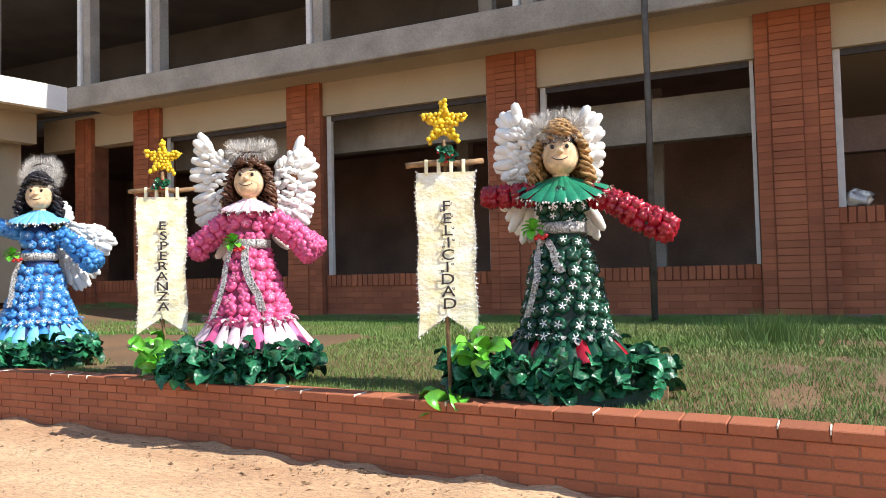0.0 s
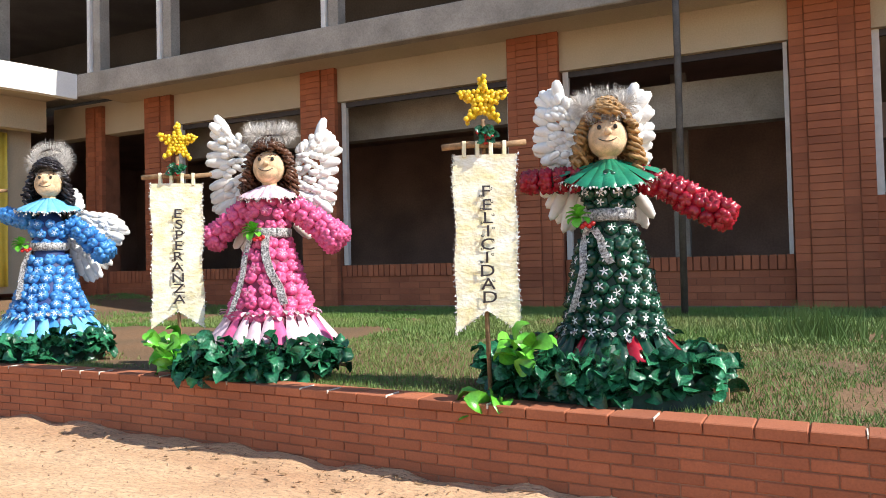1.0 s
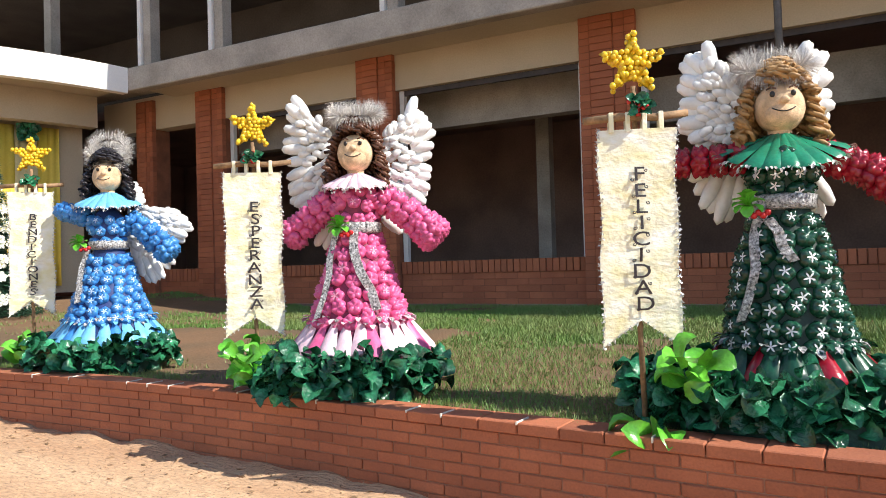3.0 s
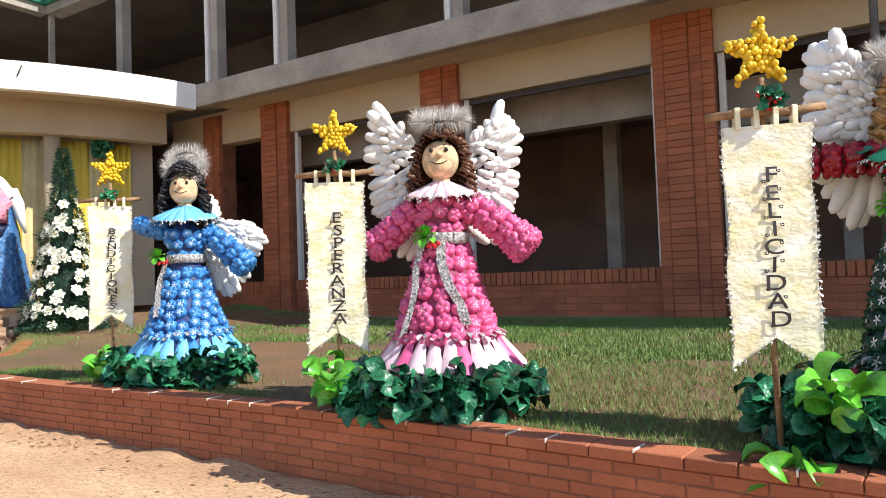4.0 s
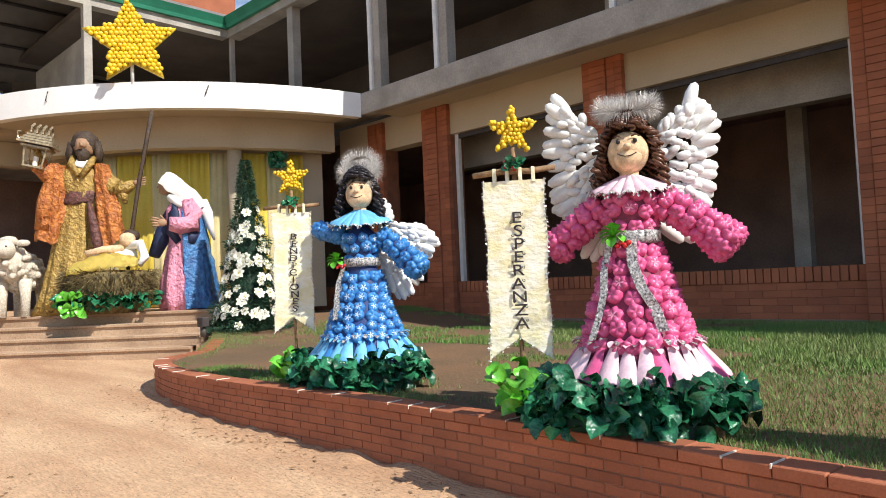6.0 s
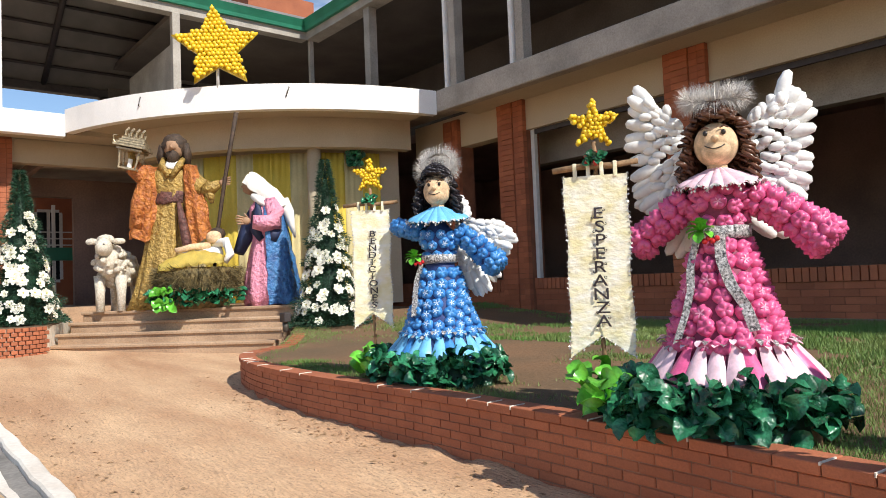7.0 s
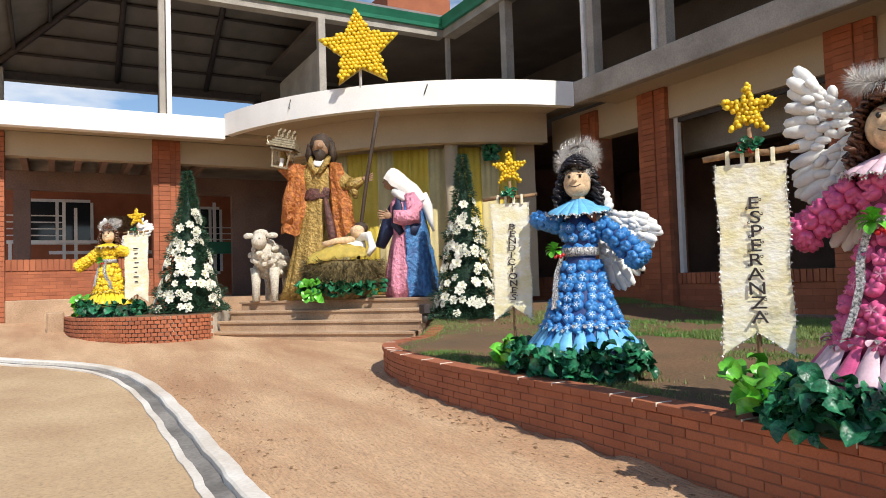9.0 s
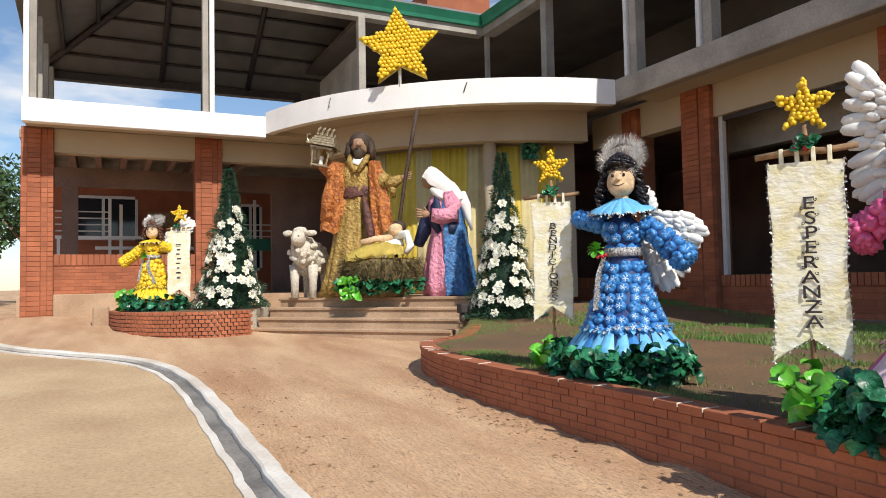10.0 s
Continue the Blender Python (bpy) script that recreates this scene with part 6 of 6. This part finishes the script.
bm = bmesh.new()
prev = None
for i in range(0, len(WALL), 3):
    p = WALL[i]
    q = WALL[min(i + 1, len(WALL) - 1)] - WALL[max(i - 1, 0)]
    back = Vector((q.y, -q.x)).normalized()
    cur = [bm.verts.new((p.x + back.x * o, p.y + back.y * o, z)) for o, z in ((0.008, -0.2), (0.008, wall_top(p.x) - 0.015), (0.2, wall_top(p.x) - 0.015), (0.2, -0.2))]
    if prev:
        for r in range(4):
            bm.faces.new((prev[r], prev[(r + 1) % 4], cur[(r + 1) % 4], cur[r]))
    prev = cur
bmesh.ops.recalc_face_normals(bm, faces=bm.faces)
wall_core = tagged(meshob("retaining_wall", bm, M_MORTAR), label="low red brick retaining wall along the lawn", kind="structure")
STEPS_B = spline(WALL_PTS, BL / 2)
rest = bmesh.new()
count = 0
rnd = random.Random(8)
for course in range(9):
    for i in range(1 + course % 2, len(STEPS_B) - 1, 2):
        p = STEPS_B[i]
        q = STEPS_B[i + 1] - STEPS_B[i - 1]
        ang = math.degrees(math.atan2(q.y, q.x))
        back = Vector((q.y, -q.x)).normalized()
        z = wall_top(p.x) - (course + 0.5) * BH
        if z < gz(p.x, p.y) - 0.05:
            continue
        o = 0.05 + rnd.uniform(-0.003, 0.003)
        if course == 0:
            o = 0.09
        d = 0.21 if course == 0 else 0.1
        x, y = p.x + back.x * o, p.y + back.y * o
        if -5.2 < p.x < 1.2 and count < 300:
            brick(wall_core, x, y, z, BL - 0.006, d, BH - 0.0055, ang)
            count += 1
        else:
            m = pose(x, y, z, 0, 0, ang)
            s = len(rest.verts)
            b2 = bmesh.new()
            box(b2, -BL / 2 + 0.004, BL / 2 - 0.004, -d / 2, d / 2, -BH / 2 + 0.004, BH / 2 - 0.004)
            vv = [rest.verts.new(m @ v.co) for v in b2.verts]
            b2.verts.index_update()
            for f in b2.faces:
                rest.faces.new([vv[v.index] for v in f.verts])
            b2.free()
rb = meshob("far_bricks", rest, M_BRICKJ, wall_core)
tagged(rb, kind="stuff")
# white lime smears on the joints of the top course
lime = bmesh.new()
for i in range(2, len(STEPS_B) - 1, 2):
    p = STEPS_B[i]
    if p.x < -11 or rnd.random() < 0.55:
        continue
    q = STEPS_B[i + 1] - STEPS_B[i - 1]
    m = pose(p.x, p.y, wall_top(p.x), 0, 0, math.degrees(math.atan2(q.y, q.x)))
    b2 = bmesh.new()
    w, dp = rnd.uniform(0.002, 0.0045), rnd.uniform(0.01, 0.026)
    box(b2, -w, w, -0.12, 0.02, -dp, 0.003)
    b2.verts.index_update()
    vv = [lime.verts.new(m @ v.co) for v in b2.verts]
    for f in b2.faces:
        lime.faces.new([vv[v.index] for v in f.verts])
    b2.free()
meshob("lime_joints", lime, M_LIMEJOINT, wall_core)

# far planter
PL = spline(PL_PTS, 0.11)
bm = bmesh.new()
top = [bm.verts.new((p.x, p.y, 0.84)) for p in PL] + [bm.verts.new((-18.6, 4.4, 0.84)), bm.verts.new((-19.4, 2.6, 0.84)), bm.verts.new((-19.2, 0.9, 0.84))]
low = [bm.verts.new((v.co.x, v.co.y, 0.1)) for v in top]
bm.faces.new(top)
for i in range(len(top)):
    bm.faces.new((top[i], low[i], low[(i + 1) % len(top)], top[(i + 1) % len(top)]))
bmesh.ops.recalc_face_normals(bm, faces=bm.faces)
panel("planter_soil", [(p.x - 0.1, p.y + 0.06, 0.843) for p in PL] + [(-18.6, 4.3, 0.843), (-19.3, 2.6, 0.843), (-19.1, 1.1, 0.843)], 0.015, M_SOIL, "dark soil filling the brick planter")
planter = tagged(meshob("planter", bm, M_LIMEJOINT), label="curved low brick planter with pale joints", kind="structure")
for course in range(7):
    for i in range(1, len(PL) - 1):
        if (i + course) % 1 == 0:
            p = PL[i]
            q = PL[min(i + 1, len(PL) - 1)] - PL[i - 1]
            sh = (0.5 if course % 2 else 0.0)
            c = p.lerp(PL[min(i + 1, len(PL) - 1)], sh)
            brick(planter, c.x, c.y, 0.86 - (course + 0.5) * 0.075, 0.097, 0.14, 0.064, math.degrees(math.atan2(q.y, q.x)))
boxob("cement_block", -18.75, -18.3, 0.62, 0.95, 0.3, 0.95, M_STEP, kind="structure", bevel=0.03)

# ---- pole by the facade ----
bm = bmesh.new()
tube(bm, [(-1.36, 10.85, 0.45), (-1.35, 10.85, 4.0), (-1.37, 10.85, 8.5)], 0.05, 10)
tagged(meshob("pole", bm, M_RUST), "thin dull metal pole standing on the lawn", "pole")
# lamp stakes and offcuts beside the figures
for x, y, s in ((-0.55, 4.62, 0.11), (-3.35, 4.62, 0.11)):
    bm = bmesh.new()
    box(bm, -s / 2, s / 2, -s / 2, s / 2, 0, s * 0.9, 0, 0.008)
    ob = tagged(meshob("wood_block", bm, M_WOOD), "small rough wooden block under the leaf wreath", "block")
    ob.matrix_world = pose(x, y, lz(x, y) - 0.01, 0, 0, 20)
bm = bmesh.new()
tube(bm, [(0, 0, 0), (0, 0, 0.16)], 0.05, 10)
ob = tagged(meshob("floodlight", bm, M_RUST), "small black floodlight stake in the lawn corner", "floodlight")
ob.location = (-12.75, 6.45, lz(-12.75, 6.45))
bm = bmesh.new()
box(bm, -0.1, 0.1, -0.06, 0.06, 0.0, 0.16, 0, 0.012)
part("lamp_head", bm, M_STEEL, ob).location = (0, 0, 0.16)

# ---- grass ----
rg = np.random.RandomState(4)
N = 380000
gxs = rg.uniform(-14, 5.5, N)
gys = 3.6 + (12.2 - 3.6) * rg.uniform(0, 1, N) ** 1.35
V, F = [], []
for x, y in zip(gxs, gys):
    if not on_lawn(x, y):
        continue
    n = noise.noise((x * 0.55, y * 0.7, 1.0)) + 0.5 * noise.noise((x * 2.3, y * 2.3, 5.0))
    bare = -0.42 if x > -4.8 else -0.1
    if -9.5 < x < -4.6 and 4.9 < y < 8.0:
        bare = 0.42
    if x < -9:
        bare = 0.2
    if n < bare - 0.25 or (n < bare and rg.rand() < 0.8):
        continue
    h = (0.022 + 0.03 * rg.rand()) * (1.5 if y > 7.5 else 1.0)
    a = rg.uniform(0, 6.283)
    w = 0.0036 + 0.003 * (y > 7)
    lx, ly = rg.uniform(-0.6, 0.6) * h, rg.uniform(-0.6, 0.6) * h
    z = lz(x, y) - 0.004
    b = len(V)
    V += [(x - w * math.cos(a), y - w * math.sin(a), z), (x + w * math.cos(a), y + w * math.sin(a), z), (x + lx, y + ly, z + h)]
    F.append((b, b + 1, b + 2))
for i in range(600):
    r, a = abs(rg.normal(0, 0.28)), rg.uniform(0, 6.283)
    x, y = 0.15 + 1.4 * r * math.cos(a), 8.2 + r * math.sin(a)
    h = rg.uniform(0.12, 0.4) * (1.0 if r < 0.5 else 0.5)
    z = lz(x, y)
    b = len(V)
    V += [(x - 0.006, y, z), (x + 0.006, y, z), (x + rg.uniform(-0.5, 0.5) * h, y + rg.uniform(-0.4, 0.4) * h, z + h)]
    F.append((b, b + 1, b + 2))
me = bpy.data.meshes.new("grass")
me.from_pydata(V, [], F)
me.materials.append(M_GRASS)
tagged(new("grass", me), "short patchy green and straw-coloured grass blades", "grass", kind="stuff")

# pebbles and dry bits on the drive
V, F = [], []
for i in range(2600):
    x = rg.uniform(-12, 1.5)
    y = rg.uniform(1.9, 5.2)
    if on_lawn(x, y) or y > front_y(x) - 0.05:
        continue
    z = earth(x, y)
    s = rg.uniform(0.004, 0.014)
    b = len(V)
    V += [(x - s, y - s * 0.6, z - 0.01), (x + s, y - s * 0.7, z - 0.01), (x + s * 0.2, y + s, z - 0.01), (x, y, z + s * 0.9)]
    F += [(b, b + 1, b + 3), (b + 1, b + 2, b + 3), (b + 2, b, b + 3)]
me = bpy.data.meshes.new("pebbles")
me.from_pydata(V, [], F)
me.materials.append(M_STEP)
tagged(new("pebbles", me), "small stones and clods on the earth drive", "pebbles", kind="stuff")


# ---- distant trees past the end of the left wing ----
def far_tree(x, y, h, R, seed):
    rnd = random.Random(seed)
    root = new("tree")
    root.location = (x, y, 0.4)
    tagged(root, "distant leafy green tree past the building", "tree", "distant trees")
    bm = bmesh.new()
    tube(bm, [(0, 0, 0), (0.1, 0, h * 0.35), (0, 0.1, h * 0.7)], [0.25, 0.18, 0.06], 8)
    for i in range(6):
        a = i * 1.05
        tube(bm, [(0.05, 0, h * 0.3), (R * 0.5 * math.cos(a), R * 0.5 * math.sin(a), h * 0.6)], [0.1, 0.03], 6)
    part("trunk", bm, M_WOOD, root)
    vs, fs = [], []
    blobs = [(Vector((rnd.uniform(-0.6, 0.6) * R, rnd.uniform(-0.6, 0.6) * R, h * rnd.uniform(0.4, 0.9))), R * rnd.uniform(0.3, 0.55)) for _ in range(14)]
    for i in range(9000):
        c, r = rnd.choice(blobs)
        d = Vector((rnd.gauss(0, 1), rnd.gauss(0, 1), rnd.gauss(0, 1))).normalized()
        p = c + d * r * rnd.uniform(0.6, 1.0)
        e = Vector((rnd.uniform(-1, 1), rnd.uniform(-1, 1), rnd.uniform(-1, 1))) * 0.09
        g = Vector((rnd.uniform(-1, 1), rnd.uniform(-1, 1), rnd.uniform(-1, 1))) * 0.14
        b = len(vs)
        vs += [tuple(p - e), tuple(p + g), tuple(p + e), tuple(p - g)]
        fs.append((b, b + 1, b + 2, b + 3))
    me = bpy.data.meshes.new("crown")
    me.from_pydata(vs, [], fs)
    me.materials.append(M_FOLIAGE)
    cr = new("crown", me)
    cr.parent = root


far_tree(-38, -5.5, 6.5, 3.4, 1)
far_tree(-44, -2.0, 7.5, 4.0, 2)
far_tree(-50, -9.5, 8.0, 4.5, 3)


# ---- small things ----
rs = random.Random(90)
gp = arc(1.8, 3, 0.80, 0.84)[1]
garland = new("leaf_garland")
garland.matrix_world = pose(gp.x, gp.y, 4.4, 0, 0, 66)
tagged(garland, "dark green leaf garland pinned above the yellow drape", "garland")
for i in range(26):
    ob = new("leaf", rs.choice(DARK))
    ob.parent = garland
    a = rs.uniform(0, 6.28)
    ob.matrix_basis = along((rs.uniform(-0.16, 0.16), -0.04, rs.uniform(-0.14, 0.14)), (math.cos(a), -0.4, math.sin(a)), (0, -1, 0.2)) @ Matrix.Diagonal((1.3, 1.3, 1.3, 1))
# bent rods left sticking out of the curved slab edge
for k in (0.27, 0.63):
    p = arc(0.0, 3, k, k + 0.02)[0]
    bm = bmesh.new()
    o = (p - Vector((-21.0, 10.6))).normalized()
    tube(bm, [(0, 0, 0), (o.x * 0.05, o.y * 0.05, 0.0), (o.x * 0.09 + 0.03, o.y * 0.09 + 0.06, 0.19)], 0.014, 6)
    ob = tagged(meshob("steel_rod", bm, M_RUST), "bent steel rod sticking out of the slab edge", "rod", "slab rods")
    ob.location = (p.x - o.x * 0.02, p.y - o.y * 0.02, Z_SLAB0 + 0.22)
# crumpled bag on the far sill
bm = bmesh.new()
ball(bm, (0, 0, 0.13), 0.18, 0, 1.1, 0.6, 0.75, 18, 12)
rough(bm, 0.09, 13, 4)
for v in bm.verts:
    v.co.z = max(v.co.z, 0.0)
bag = tagged(meshob("plastic_bag", bm, M_TRIM), "crumpled silvery plastic bag lying on the brick sill", "bag")
bag.location = (1.5, FY + 0.26, 2.2)
# dry twigs and leaf litter along the wall and kerb
V, F = [], []
for i in range(700):
    x = rs.uniform(-12, 1)
    g = abs(rs.gauss(0, 0.25))
    y = front_y(x) - 0.06 - g if i % 3 else 1.95 + g * 1.5
    z = earth(x, y)
    a, l = rs.uniform(0, 6.28), rs.uniform(0.01, 0.035)
    b = len(V)
    c, s = math.cos(a) * l, math.sin(a) * l
    V += [(x - c, y - s, z + 0.004), (x + s * 0.3, y - c * 0.3, z + 0.012), (x + c, y + s, z + 0.006), (x - s * 0.3, y + c * 0.3, z + 0.004)]
    F.append((b, b + 1, b + 2, b + 3))
me = bpy.data.meshes.new("leaf_litter")
me.from_pydata(V, [], F)
me.materials.append(M_WOOD)
tagged(new("leaf_litter", me), "dry brown leaf litter scattered over the earth drive", "litter", kind="stuff")
